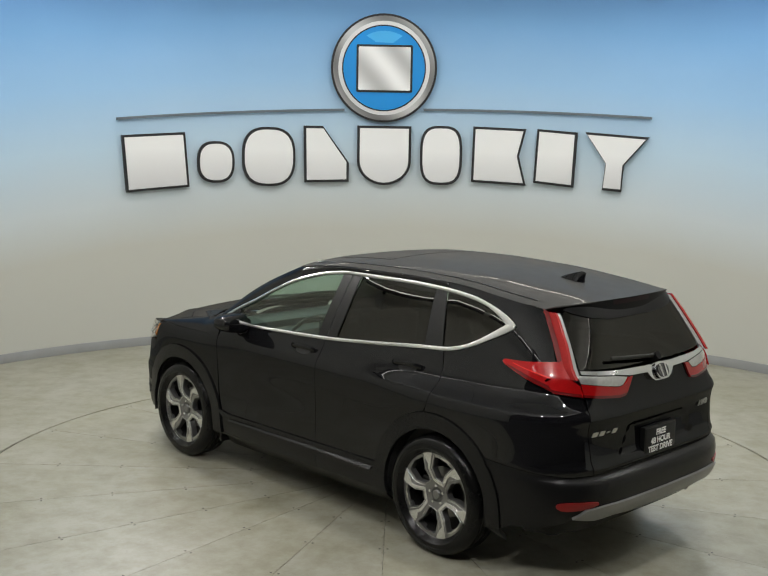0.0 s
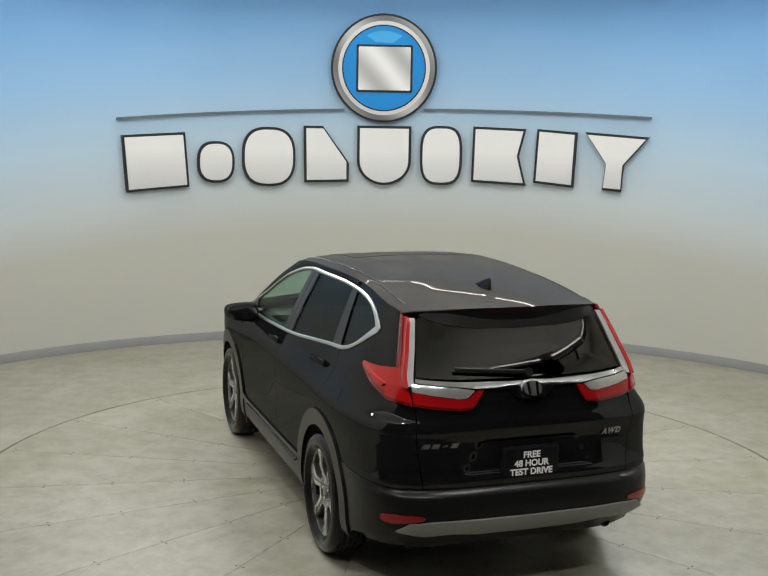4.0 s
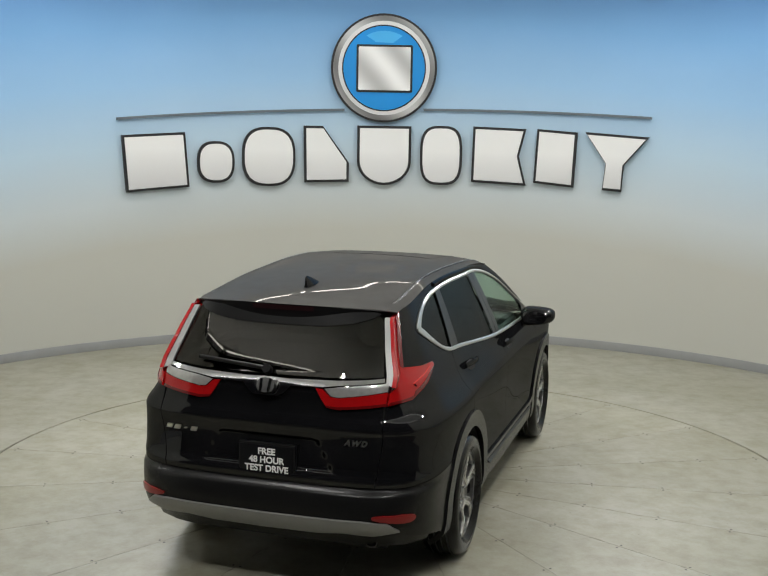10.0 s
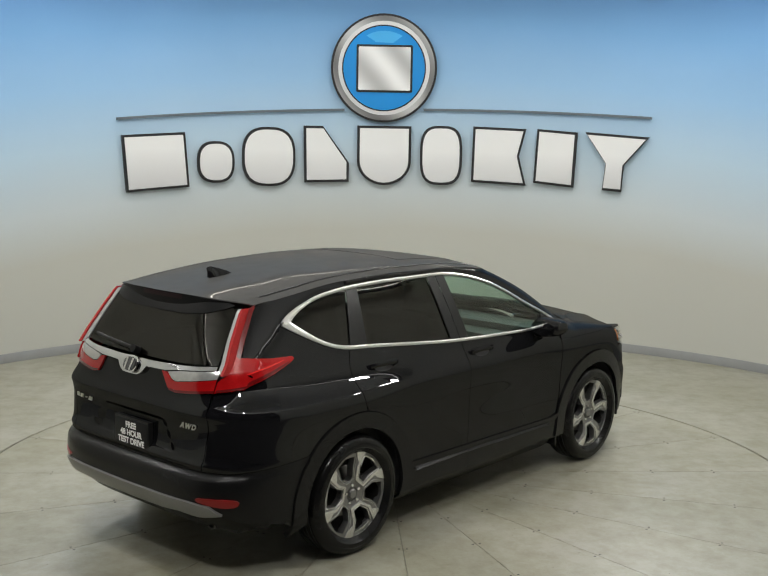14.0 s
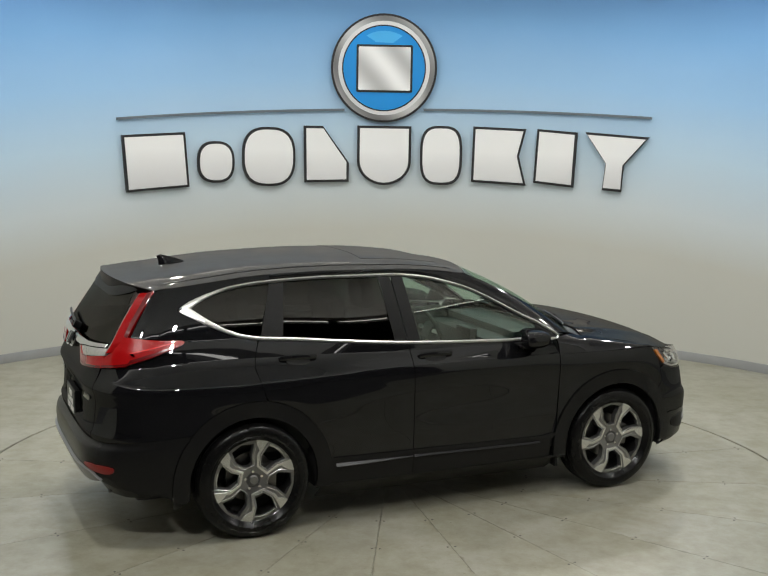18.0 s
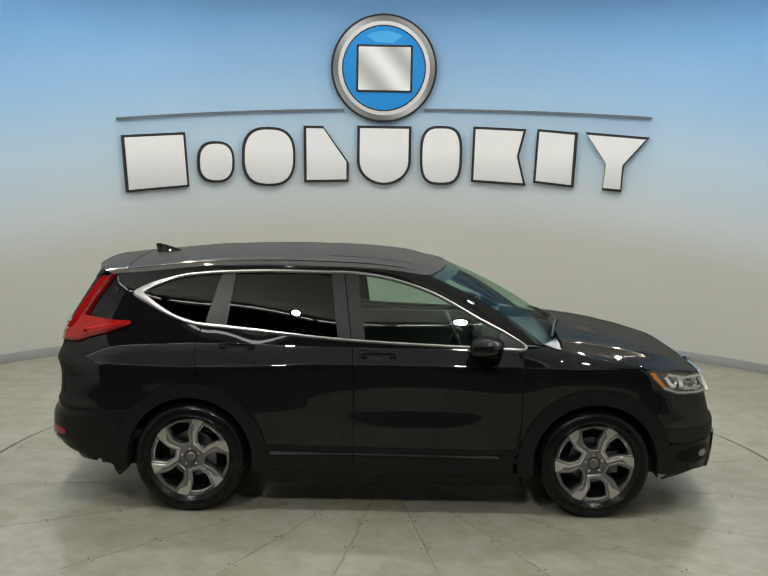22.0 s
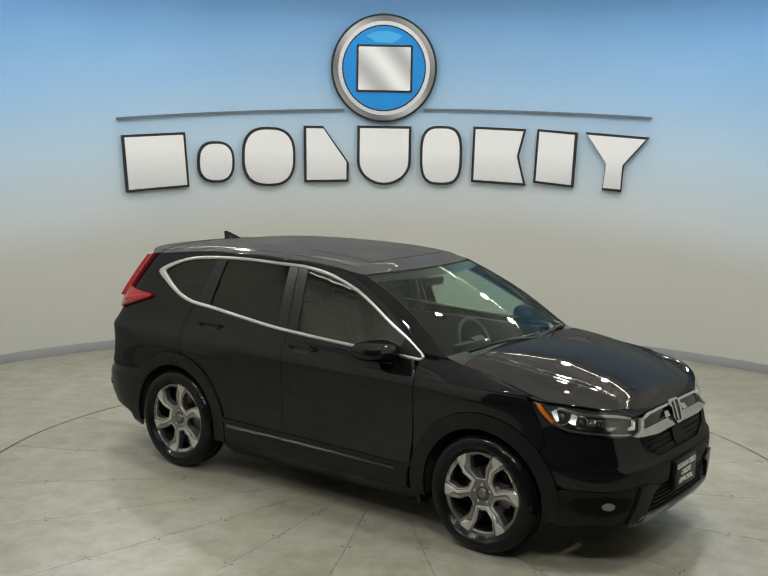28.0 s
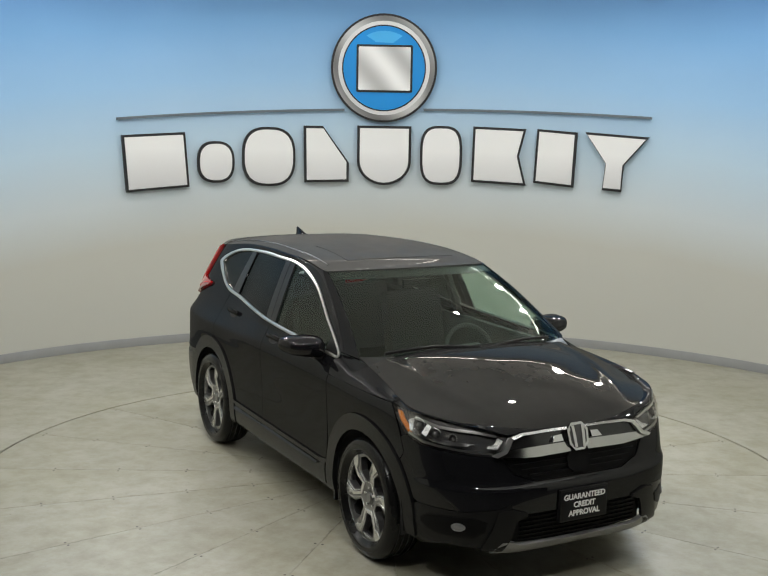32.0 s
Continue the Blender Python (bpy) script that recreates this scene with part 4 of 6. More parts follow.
def car_body(car):
    # ---------------- dark inner shell, floor pan, wheel wells
    bm = bmesh.new()
    box(bm, (-2.0, -0.60, 0.22), (1.95, 0.60, 0.46), 0.04)
    box(bm, (-0.86, -0.68, 0.20), (0.86, 0.68, 0.42), 0.03)
    box(bm, (-2.14, -0.50, 0.30), (-1.8, 0.50, 0.60), 0.03)
    part("floor_pan", bm, M_DARK, car, "dark underbody")
    for s in (1, -1):
        inner = [S(-2.0, 0.42), S(-1.80, 0.42)] + [S(a, b) for a, b in arc(-AXLE, 0.43, 170, 10)] + [S(-0.88, 0.35), S(0.88, 0.35)] + [S(a, b) for a, b in arc(AXLE, 0.43, 170, 10)] + [S(1.82, 0.42), S(1.95, 0.45), S(1.98, 0.80), S(1.70, 0.96), S(0.85, 1.07), S(0.0, 1.10), S(-1.2, 1.16), S(-1.70, 1.18), S(-2.05, 1.10)]
        fill("inner_side", signed(inner, s), body, M_DARK, car, step=(0.15, 0.10), thick=0.01, proud=-0.028)
        for cx in (AXLE, -AXLE):
            v, f = lathe([(0.425, 0.0), (0.425, -0.30), (0.40, -0.34), (0.10, -0.34)], 28, "y", radians(-12), radians(192))
            v = [(a + cx, s * (0.885 + b), c + HUB) for a, b, c in v]
            if s > 0:
                f = [tuple(reversed(q)) for q in f]
            link("wheel_liner", v, f, M_DARK, car, "black wheel arch liner", True, 40)
    tg = [R(0.0, 0.50), R(0.66, 0.50), R(0.68, 1.18), R(0.0, 1.18)]
    fill("inner_tail", both(tg), body, M_DARK, car, step=(0.10, 0.10), thick=0.01, proud=-0.03)
    fill("inner_nose", both([F(0.0, 0.32), F(0.70, 0.36), F(0.75, 0.86), F(0.45, 0.88), F(0.0, 0.88)]), nose, M_DARK, car, step=(0.10, 0.10), thick=0.01, proud=-0.035)

    # ---------------- flanks
    g = 0.0022
    for s in (1, -1):
        def skin(name, pts, mat=M_PAINT, label="", **kw):
            return fill(name, signed(pts, s), body, mat, car, label, **kw)
        front_door = [S(0.80, 0.442), S(0.832, 0.60), S(0.838, 0.85), S(0.838, 1.02), S(0.80, 1.108), S(0.20, 1.126), S(-0.276 + g, 1.146), S(-0.264 + g, 1.0), S(-0.256 + g, 0.70), S(-0.256 + g, 0.442)]
        fd = skin("front_door", front_door, step=(0.06, 0.02))
        rear_door = [S(-0.256 - g, 0.442), S(-0.256 - g, 0.70), S(-0.264 - g, 1.0), S(-0.276 - g, 1.146), S(-0.70, 1.176), S(-1.10, 1.208), S(-1.262, 1.219), S(-1.298, 1.13), S(-1.306, 1.06), S(-1.284, 0.98), S(-1.262, 0.90)]
        rear_door += [S(a, b) for a, b in arc(-AXLE, 0.512, 80, 8)]
        rd = skin("rear_door", rear_door, step=(0.06, 0.02))
        for (hx, hz), door in (((-1.03, 1.098), rd), ((-0.10, 1.064), fd)):
            p, n = body(s * S(hx, hz)[0], hz)
            # cup and bar of the handle
            cup = round_poly([S(hx - 0.075, hz - 0.032), S(hx + 0.075, hz - 0.032), S(hx + 0.08, hz + 0.022), S(hx - 0.08, hz + 0.022)], 2)
            fill("handle_cup", signed(cup, s), body, M_DARK, door, step=(0.05, 0.02), thick=0.004, proud=0.0015)
            path = []
            for i in range(13):
                t = i / 12
                q, nn = body(s * S(hx - 0.115 + 0.23 * t, hz + 0.004)[0], hz + 0.004)
                path.append(q + nn * (0.010 + 0.026 * math.sin(math.pi * t) ** 0.6))
            tube("handle", path, M_PAINT, door, "gloss black door handle", r=0.008, r2=0.017, n=10)
        # cladding below the doors, sill
        skin("door_cladding", [S(-0.83, 0.300), S(-0.256 - g, 0.285), S(-0.256 - g, 0.437), S(-0.836, 0.437)], M_CLAD, "black textured plastic cladding", proud=0.006, step=(0.12, 0.025))
        skin("door_cladding", [S(-0.256 + g, 0.285), S(0.79, 0.300), S(0.797, 0.437), S(-0.256 + g, 0.437)], M_CLAD, "black textured plastic cladding", proud=0.006, step=(0.12, 0.025))
        skin("side_moulding", [S(-0.85, 0.440), S(0.80, 0.424), S(0.86, 0.47), S(0.80, 0.462), S(0.72, 0.448), S(-0.84, 0.462)], M_CLAD, "black side moulding", proud=0.012, step=(0.2, 0.05))
        skin("moulding_ridge", [S(-0.25, 0.410), S(0.70, 0.404), S(0.70, 0.416), S(-0.25, 0.424)], M_CLAD, "black ridge along the cladding", proud=0.007, tilt=0.9, thick=0.02, step=(0.2, 0.004))
        skin("moulding_ridge", [S(-0.80, 0.404), S(-0.262, 0.412), S(-0.262, 0.420), S(-0.80, 0.424)], M_CLAD, "black ridge along the cladding", proud=0.007, tilt=0.9, thick=0.02, step=(0.2, 0.004))
        skin("rocker", [S(-0.88, 0.165), S(0.86, 0.165), S(0.86, 0.295), S(0.80, 0.295), S(-0.256, 0.281), S(-0.84, 0.295), S(-0.88, 0.31)], M_CLAD, "black plastic sill", proud=0.002, step=(0.2, 0.04))
        # front fender
        fender = [S(0.842, 0.45)] + [S(a, b) for a, b in arc(AXLE, 0.512, 170, 42)] + [S(1.748, 0.76), S(1.72, 0.84), S(1.655, 0.97), S(1.615, 1.008), S(1.25, 1.012), S(0.845, 1.012)]
        skin("front_fender", fender, step=(0.04, 0.02))

        def top(a, b):
            x = 0.845 + (1.62 - 0.845) * a
            lo = body_point(s * S(x, 1.014)[0], 1.014)
            if x >= 1.09:
                hi = hood_point(x, 1.0)
                hi = Vector((x, s * (hi.y + 0.002), hi.z - 0.001))
            else:
                t = (x - 0.845) / (1.09 - 0.845)
                hi = Vector((x, s * (0.828 - 0.060 * t), 1.135 - 0.028 * t * t))
            bulge = 0.014 * math.sin(math.pi * b)
            q = lo.lerp(hi, b)
            return q + Vector((0, s * bulge, bulge * 0.9))
        sheet("fender_top", (lambda a, b: top(a, b)) if s < 0 else (lambda a, b: top(a, 1 - b)), 26, 8, M_PAINT, car)
        # rear quarter with the D pillar
        quarter = [S(-1.270, 1.221), S(-1.38, 1.243), S(-1.52, 1.296), S(-1.66, 1.366), S(-1.745, 1.410), S(-1.744, 1.430), S(-1.68, 1.468), S(-1.56, 1.512), S(-1.374, 1.556), S(-1.137, 1.578),
                   S(-1.137, roof_edge(-1.137).z), S(-1.4, roof_edge(-1.4).z), S(-1.6, roof_edge(-1.6).z), S(-1.75, roof_edge(-1.75).z), S(-1.86, 1.545), S(-1.875, 1.525), S(-1.985, 1.36), S(-2.035, 1.262), S(-1.88, 1.252), S(-1.74, 1.247), S(-1.728, 1.240), S(-1.726, 1.228), S(-1.75, 1.212), S(-1.90, 1.160), S(-2.04, 1.118), R(0.73, 1.10), R(0.645, 1.085), R(0.642, 1.0), R(0.625, 0.80), R(0.612, 0.66), R(0.75, 0.662), S(-1.95, 0.68), S(-1.735, 0.695)]
        quarter += [S(a, b) for a, b in arc(-AXLE, 0.512, 139, 82, 8)] + [S(-1.266, 0.90), S(-1.288, 0.98), S(-1.310, 1.06), S(-1.302, 1.13)]
        skin("rear_quarter", quarter, step=(0.05, 0.015))
        if s > 0:
            fuel = [S(-1.60, 0.93), S(-1.46, 0.93), S(-1.455, 1.06), S(-1.60, 1.06)]
            skin("fuel_door", round_poly(fuel, 1), proud=0.0015, thick=0.003, label="fuel filler door")
        # arch cladding
        ra = arc(-AXLE, 0.410, 190, -12, 30) + arc(-AXLE, 0.508, -9, 197, 30)
        skin("arch_cladding", [S(a, b) for a, b in ra], M_CLAD, "black plastic wheel arch trim", proud=0.012, thick=0.03, step=(0.12, 0.06))
        ra = arc(AXLE, 0.410, 192, -8, 30) + arc(AXLE, 0.508, -8, 189, 30)
        skin("arch_cladding", [S(a, b) for a, b in ra], M_CLAD, "black plastic wheel arch trim", proud=0.012, thick=0.03, step=(0.12, 0.06))
        for cx, z0 in ((-AXLE - 0.475, 0.285), (AXLE - 0.46, 0.205)):
            bm = bmesh.new()
            box(bm, (cx - 0.012, min(s * 0.70, s * 0.875), z0), (cx + 0.012, max(s * 0.70, s * 0.875), 0.42), 0.006)
            part("mud_flap", bm, M_CLAD, car, "black mud flap")

        # ---------------- side windows
        def win(name, pts, mat, label, proud=-0.008):
            return skin(name, [S(a, b) for a, b in pts], mat, label, proud=proud, thick=0.004, step=(0.10, 0.05))
        def band(x0, x1, n, lo, hi):
            xs = [x0 + (x1 - x0) * i / n for i in range(n + 1)]
            return [(x, dlo_low_z(x) + lo) for x in xs] + [(x, dlo_top_z(x) - hi) for x in reversed(xs)]
        q = [(x, dlo_low_z(x) + 0.012) for x in (-1.255, -1.38, -1.52, -1.66)] + [(-1.705, 1.415)] + [(x, dlo_top_z(x) - 0.012) for x in (-1.66, -1.56, -1.374, -1.152)]
        win("quarter_window", q, M_TINT, "dark tinted quarter glass")
        q = [(x, dlo_low_z(x) + 0.012) for x in (-0.365, -0.7, -1.11)] + [(x, dlo_top_z(x) - 0.012) for x in (-1.06, -0.75, -0.42)]
        win("rear_door_window", q, M_TINT, "dark tinted door glass")
        q = [(x, dlo_low_z(x) + 0.012) for x in (0.80, 0.5, 0.2, -0.19)] + [(x, dlo_top_z(x) - 0.014) for x in (-0.25, -0.09, 0.07, 0.232, 0.394, 0.554, 0.714, 0.82)]
        win("front_door_window", q, M_WIND, "clear green-tinted door glass")
        # black pillar trims between the panes
        win("pillar_trim", [(-1.252, 1.222), (-1.108, 1.212), (-1.058, 1.570), (-1.148, 1.566)], M_TRIM, "satin black pillar trim", 0.001)
        win("pillar_trim", [(-0.367, 1.160), (-0.281, 1.156), (-0.339, 1.580), (-0.422, 1.580)], M_TRIM, "satin black pillar trim", 0.001)
        win("pillar_trim", [(-0.275, 1.156), (-0.188, 1.150), (-0.248, 1.572), (-0.332, 1.580)], M_TRIM, "satin black pillar trim", 0.001)
        win("mirror_sail", [(0.84, 1.125), (0.66, 1.122), (0.70, 1.235), (0.842, 1.155)], M_TRIM, "black triangle behind the mirror", 0.002)

        # bright band round the windows: one closed ribbon
        loop = [(x, dlo_low_z(x) - 0.004, w) for x, w in zip(np.linspace(0.80, -1.45, 32), np.linspace(0.017, 0.022, 32))]
        loop += [(x, dlo_low_z(x) - 0.004, w) for x, w in ((-1.52, 0.026), (-1.59, 0.034), (-1.65, 0.042), (-1.69, 0.048))]
        loop += [(-1.722, 1.401, 0.052), (-1.738, 1.412, 0.054), (-1.738, 1.424, 0.052), (-1.722, 1.438, 0.046), (-1.69, dlo_top_z(-1.69), 0.040), (-1.64, dlo_top_z(-1.64), 0.032), (-1.58, dlo_top_z(-1.58), 0.025)]
        loop += [(x, dlo_top_z(x), w) for x, w in zip(np.linspace(-1.50, 0.80, 40), np.linspace(0.020, 0.015, 40))]
        loop += [(0.84, dlo_top_z(0.84), 0.015), (0.864, 1.142, 0.016), (0.868, 1.130, 0.017), (0.860, 1.116, 0.016), (0.84, 1.109, 0.014)]
        vs, fs = [], []
        m = len(loop)
        for i, (x, z, w) in enumerate(loop):
            a, b = loop[i - 1], loop[(i + 1) % m]
            dx, dz = b[0] - a[0], b[1] - a[1]
            l = math.hypot(dx, dz)
            ix, iz = x + dz / l * w, z - dx / l * w
            po, no = body(s * S(x, z)[0], z)
            pi, ni = body(s * S(ix, iz)[0], iz)
            vs += [po - no * 0.004, po + no * 0.006, po.lerp(pi, 0.5) + (no + ni) * 0.005, pi + ni * 0.006, pi - ni * 0.010]
        for i in range(m):
            j = (i + 1) % m
            for k in range(4):
                q = (i * 5 + k, j * 5 + k, j * 5 + k + 1, i * 5 + k + 1)
                fs.append(q if s < 0 else q[::-1])
        link("window_surround", vs, fs, M_BRIGHT, car, "bright metal window surround", True, 40)

        # A pillar and roof rail, from the chrome to the windscreen and the roof
        def rail(a, b):
            x = 0.868 - (0.868 + 1.140) * a
            z = dlo_top_z(x) + 0.003
            lo = body_point(s * S(x, z)[0], z)
            if x > 0.07:
                v = 1 - (x - 0.07) / (0.868 - 0.07)
                hi = screen_point(0.992, v ** 0.93)
            else:
                t = max(0.0, (0.07 - x) / 0.37)
                hi = roof_edge(0.235 * (1 - min(1, t)) + x * min(1, t)) if t < 1 else roof_edge(x)
                if t < 1:
                    hi = screen_point(0.992, 1.0).lerp(roof_edge(x), min(1, t))
            hi = Vector((hi.x, s * hi.y, hi.z))
            k = 0.012 * math.sin(math.pi * b)
            return lo.lerp(hi, b) + Vector((0.3 * k if x > 0.07 else 0, s * k, 0.6 * k))
        sheet("roof_rail", (lambda a, b: rail(a, b)) if s > 0 else (lambda a, b: rail(a, 1 - b)), 40, 8, M_PAINT, car)

        # ---------------- tail lamps on the body
        red = [S(-1.868, 1.532), S(-1.885, 1.510), S(-1.990, 1.355), S(-2.045, 1.265), S(-1.88, 1.249), S(-1.742, 1.244), S(-1.731, 1.238), S(-1.729, 1.229), S(-1.752, 1.215), S(-1.90, 1.164), S(-2.045, 1.122), R(0.74, 1.104), R(0.648, 1.090), R(0.648, 1.150), R(0.672, 1.185), R(0.669, 1.245), R(0.634, 1.36), R(0.594, 1.50), R(0.592, 1.528)]
        tl = fill("tail_lamp", signed(red, s), body, M_RED, car, "red tail lamp lens", step=(0.05, 0.03), thick=0.045, proud=0.021)
        deep = [S(-1.752, 1.219), S(-1.90, 1.168), S(-2.045, 1.126), R(0.74, 1.108), R(0.652, 1.094), R(0.652, 1.108), R(0.74, 1.124), S(-2.045, 1.144), S(-1.90, 1.184), S(-1.80, 1.212)]
        fill("lens_foot", signed(deep, s), body, M_REDDEEP, tl, "dark red lens edge", step=(0.05, 0.02), thick=0.006, proud=0.0235)
        outer = [S(-1.872, 1.528), S(-1.889, 1.506), S(-1.994, 1.351), S(-2.049, 1.261), S(-2.062, 1.272), S(-2.010, 1.362), S(-1.906, 1.512)]
        fill("lens_side", signed(outer, s), body, M_REDDEEP, tl, "dark red lens edge", step=(0.05, 0.03), thick=0.006, proud=0.0235)
        glint = [S(-1.80, 1.228), S(-1.90, 1.205), S(-2.045, 1.176), R(0.74, 1.162), R(0.74, 1.168), S(-2.045, 1.183), S(-1.90, 1.212), S(-1.80, 1.233)]
        fill("light_line", signed(glint, s), body, M_REDGLINT, tl, "bright red light line", step=(0.05, 0.02), thick=0.006, proud=0.0235)
        # silver strip facing straight back, with a red ridge along its outer side
        def strip_surf(u, z):
            p, n = body(u, z)
            yin = float(np.interp(z, [1.20, 1.245, 1.36, 1.50, 1.516], [0.632, 0.624, 0.592, 0.557, 0.555]))
            q, _ = body(math.copysign(R(yin, z)[0], u), z)
            return Vector((q.x, p.y, p.z)), Vector((-1, 0, 0))
        clear = [R(0.592, 1.516), R(0.594, 1.500), R(0.634, 1.36), R(0.669, 1.245), R(0.672, 1.190), R(0.632, 1.20), R(0.624, 1.245), R(0.592, 1.36), R(0.557, 1.50), R(0.555, 1.516)]
        fill("lamp_strip", signed(clear, s), strip_surf, M_STRIP, tl, "clear silver lens strip", step=(0.05, 0.04), thick=0.02, proud=0.002, smooth=False)
        ridge = [R(0.586, 1.524), R(0.589, 1.500), R(0.628, 1.36), R(0.664, 1.245), R(0.667, 1.19), R(0.690, 1.19), R(0.686, 1.245), R(0.650, 1.36), R(0.607, 1.500), R(0.603, 1.524)]
        fill("lens_ridge", signed(ridge, s), strip_surf, M_RED, tl, "red ridge along the silver strip", step=(0.05, 0.03), thick=0.085, proud=0.012, smooth=False)
        band_red = [R(0.642, 1.090), R(0.40, 1.066), R(0.34, 1.074), R(0.275, 1.172), R(0.312, 1.170), R(0.358, 1.132), R(0.40, 1.128), R(0.642, 1.162)]
        bl = fill("tailgate_lamp", signed(band_red, s), body, M_RED, car, "red tailgate lamp lens", step=(0.04, 0.03), thick=0.02, proud=0.012)
        foot = [R(0.642, 1.091), R(0.40, 1.067), R(0.342, 1.075), R(0.335, 1.086), R(0.40, 1.081), R(0.642, 1.105)]
        fill("lens_foot", signed(foot, s), body, M_REDDEEP, bl, "dark red lens edge", step=(0.04, 0.03), thick=0.006, proud=0.0145)
        band_clear = [R(0.642, 1.165), R(0.40, 1.131), R(0.362, 1.136), R(0.322, 1.172), R(0.42, 1.186), R(0.642, 1.203)]
        fill("reversing_lens", signed(band_clear, s), body, M_CLEAR, bl, "clear reversing lamp lens", step=(0.04, 0.03), thick=0.02, proud=0.009)
        refl = round_poly([R(0.600, 0.516), R(0.615, 0.497), R(0.75, 0.476), R(0.80, 0.482), R(0.81, 0.514), R(0.78, 0.527), R(0.63, 0.525)], 1)
        fill("rear_reflector", signed(refl, s), body, M_REDDARK, car, "dark red bumper reflector", step=(0.04, 0.03), thick=0.015, proud=0.006)

        # ---------------- mirrors
        c = Vector((0.565, s * 0.975, 1.150))
        vs, fs = [], []
        nu, nv = 20, 12
        for i in range(nv + 1):
            ph = -math.pi / 2 + math.pi * i / nv
            for j in range(nu):
                th = 2 * math.pi * j / nu
                def sp(v, e):
                    return math.copysign(abs(v) ** e, v)
                yy = sp(math.sin(ph), 0.6)
                xx = sp(math.cos(ph), 0.6) * sp(math.cos(th), 0.75)
                zz = sp(math.cos(ph), 0.6) * sp(math.sin(th), 0.65)
                zz *= 1 - 0.18 * yy
                xx = xx * (1.35 if xx > 0 else 0.75)
                vs.append((c.x + 0.100 * xx - 0.03 * yy, c.y + s * 0.130 * yy, c.z + 0.066 * zz + 0.010 * yy))
        for i in range(nv):
            for j in range(nu):
                k = (j + 1) % nu
                q = (i * nu + j, i * nu + k, (i + 1) * nu + k, (i + 1) * nu + j)
                fs.append(q if s > 0 else q[::-1])
        mir = link("door_mirror", vs, fs, M_PAINT, car, "gloss black door mirror", True, 60)
        gl = []
        for k in range(24):
            w = 2 * math.pi * k / 24
            gl.append((c.x - 0.073, c.y + s * 0.100 * math.copysign(abs(math.cos(w)) ** 0.6, math.cos(w)), c.z + 0.046 * math.copysign(abs(math.sin(w)) ** 0.6, math.sin(w))))
        link("mirror_glass", gl, [tuple(range(24))], M_CHROME, mir, "mirror glass")
        bm = bmesh.new()
        box(bm, (0.54, min(s * 0.82, s * 0.93), 1.070), (0.68, max(s * 0.82, s * 0.93), 1.125), 0.018)
        part("mirror_arm", bm, M_TRIM, mir, "black mirror arm")

    # ---------------- tail
    gate = [R(0.0, 1.205), R(0.30, 1.190), R(0.637, 1.205), R(0.638, 1.0), R(0.620, 0.80), R(0.606, 0.662), R(0.0, 0.655)]
    tailgate = fill("tailgate", both(gate), body, M_PAINT, car, step=(0.022, 0.011))
    rg = [R(0.0, 1.222), R(0.35, 1.226), R(0.615, 1.236), R(0.588, 1.36), R(0.550, 1.51), R(0.50, 1.55), R(0.0, 1.56)]
    fill("rear_window", both(rg), body, M_TINT, car, "dark tinted rear glass", step=(0.06, 0.05), thick=0.005, proud=-0.004)
    # dark band laid on the glass, standing for the spoiler's shaded underside
    band = [R(0.0, 1.466), R(0.25, 1.470), R(0.40, 1.488), R(0.50, 1.515), R(0.535, 1.535), R(0.50, 1.548), R(0.0, 1.556)]
    fill("spoiler_shade", both(band), body, M_GRILLE, car, "dark band for the shaded underside of the spoiler", step=(0.06, 0.05), thick=0.003, proud=0.001)
    bar = [R(0.0, 1.206), R(0.12, 1.203), R(0.40, 1.212), R(0.618, 1.226), R(0.622, 1.207), R(0.40, 1.188), R(0.30, 1.176), R(0.135, 1.172), R(0.10, 1.135), R(0.07, 1.118), R(0.0, 1.115)]
    chrome_bar = fill("tailgate_chrome", both(bar), body, M_CHROME, car, "chrome bar across the tailgate", step=(0.05, 0.02), thick=0.03, proud=0.006, tilt=0.2)
    emb = round_poly([R(0.060, 1.122), R(0.072, 1.205), R(-0.072, 1.205), R(-0.060, 1.122)], 2)
    fill("emblem", emb, body, M_CHROME, chrome_bar, "plain chrome emblem plate", step=(0.05, 0.05), thick=0.012, proud=0.022, tilt=0.30)
    emb = round_poly([R(0.046, 1.134), R(0.055, 1.194), R(-0.055, 1.194), R(-0.046, 1.134)], 2)
    fill("emblem_field", emb, body, M_LAMPDARK, chrome_bar, "dark emblem field", step=(0.05, 0.05), thick=0.004, proud=0.030, tilt=0.30)
    for y in (-0.022, 0.022):
        fill("emblem_bar", [R(y - 0.007, 1.14), R(y + 0.007, 1.14), R(y * 1.2 + 0.008, 1.19), R(y * 1.2 - 0.008, 1.19)], body, M_CHROME, chrome_bar, step=(0.05, 0.05), thick=0.006, proud=0.036, tilt=0.30)
    # rear bumper
    bump = [R(0.0, 0.650), R(0.61, 0.657), R(0.75, 0.658), S(-1.95, 0.676), S(-1.738, 0.690)] + [S(a, b) for a, b in arc(-AXLE, 0.512, 140, 188, 6)] + [S(-1.838, 0.300), S(-1.90, 0.335), R(0.78, 0.385), R(0.62, 0.470), R(0.0, 0.474)]
    fill("rear_bumper", both(bump), body, M_CLAD, car, "black plastic rear bumper", step=(0.05, 0.012), thick=0.015)
    skid = [R(0.0, 0.486), R(0.55, 0.492), R(0.68, 0.482), R(0.735, 0.436), R(0.60, 0.412), R(0.45, 0.420), R(0.30, 0.402), R(0.0, 0.398)]
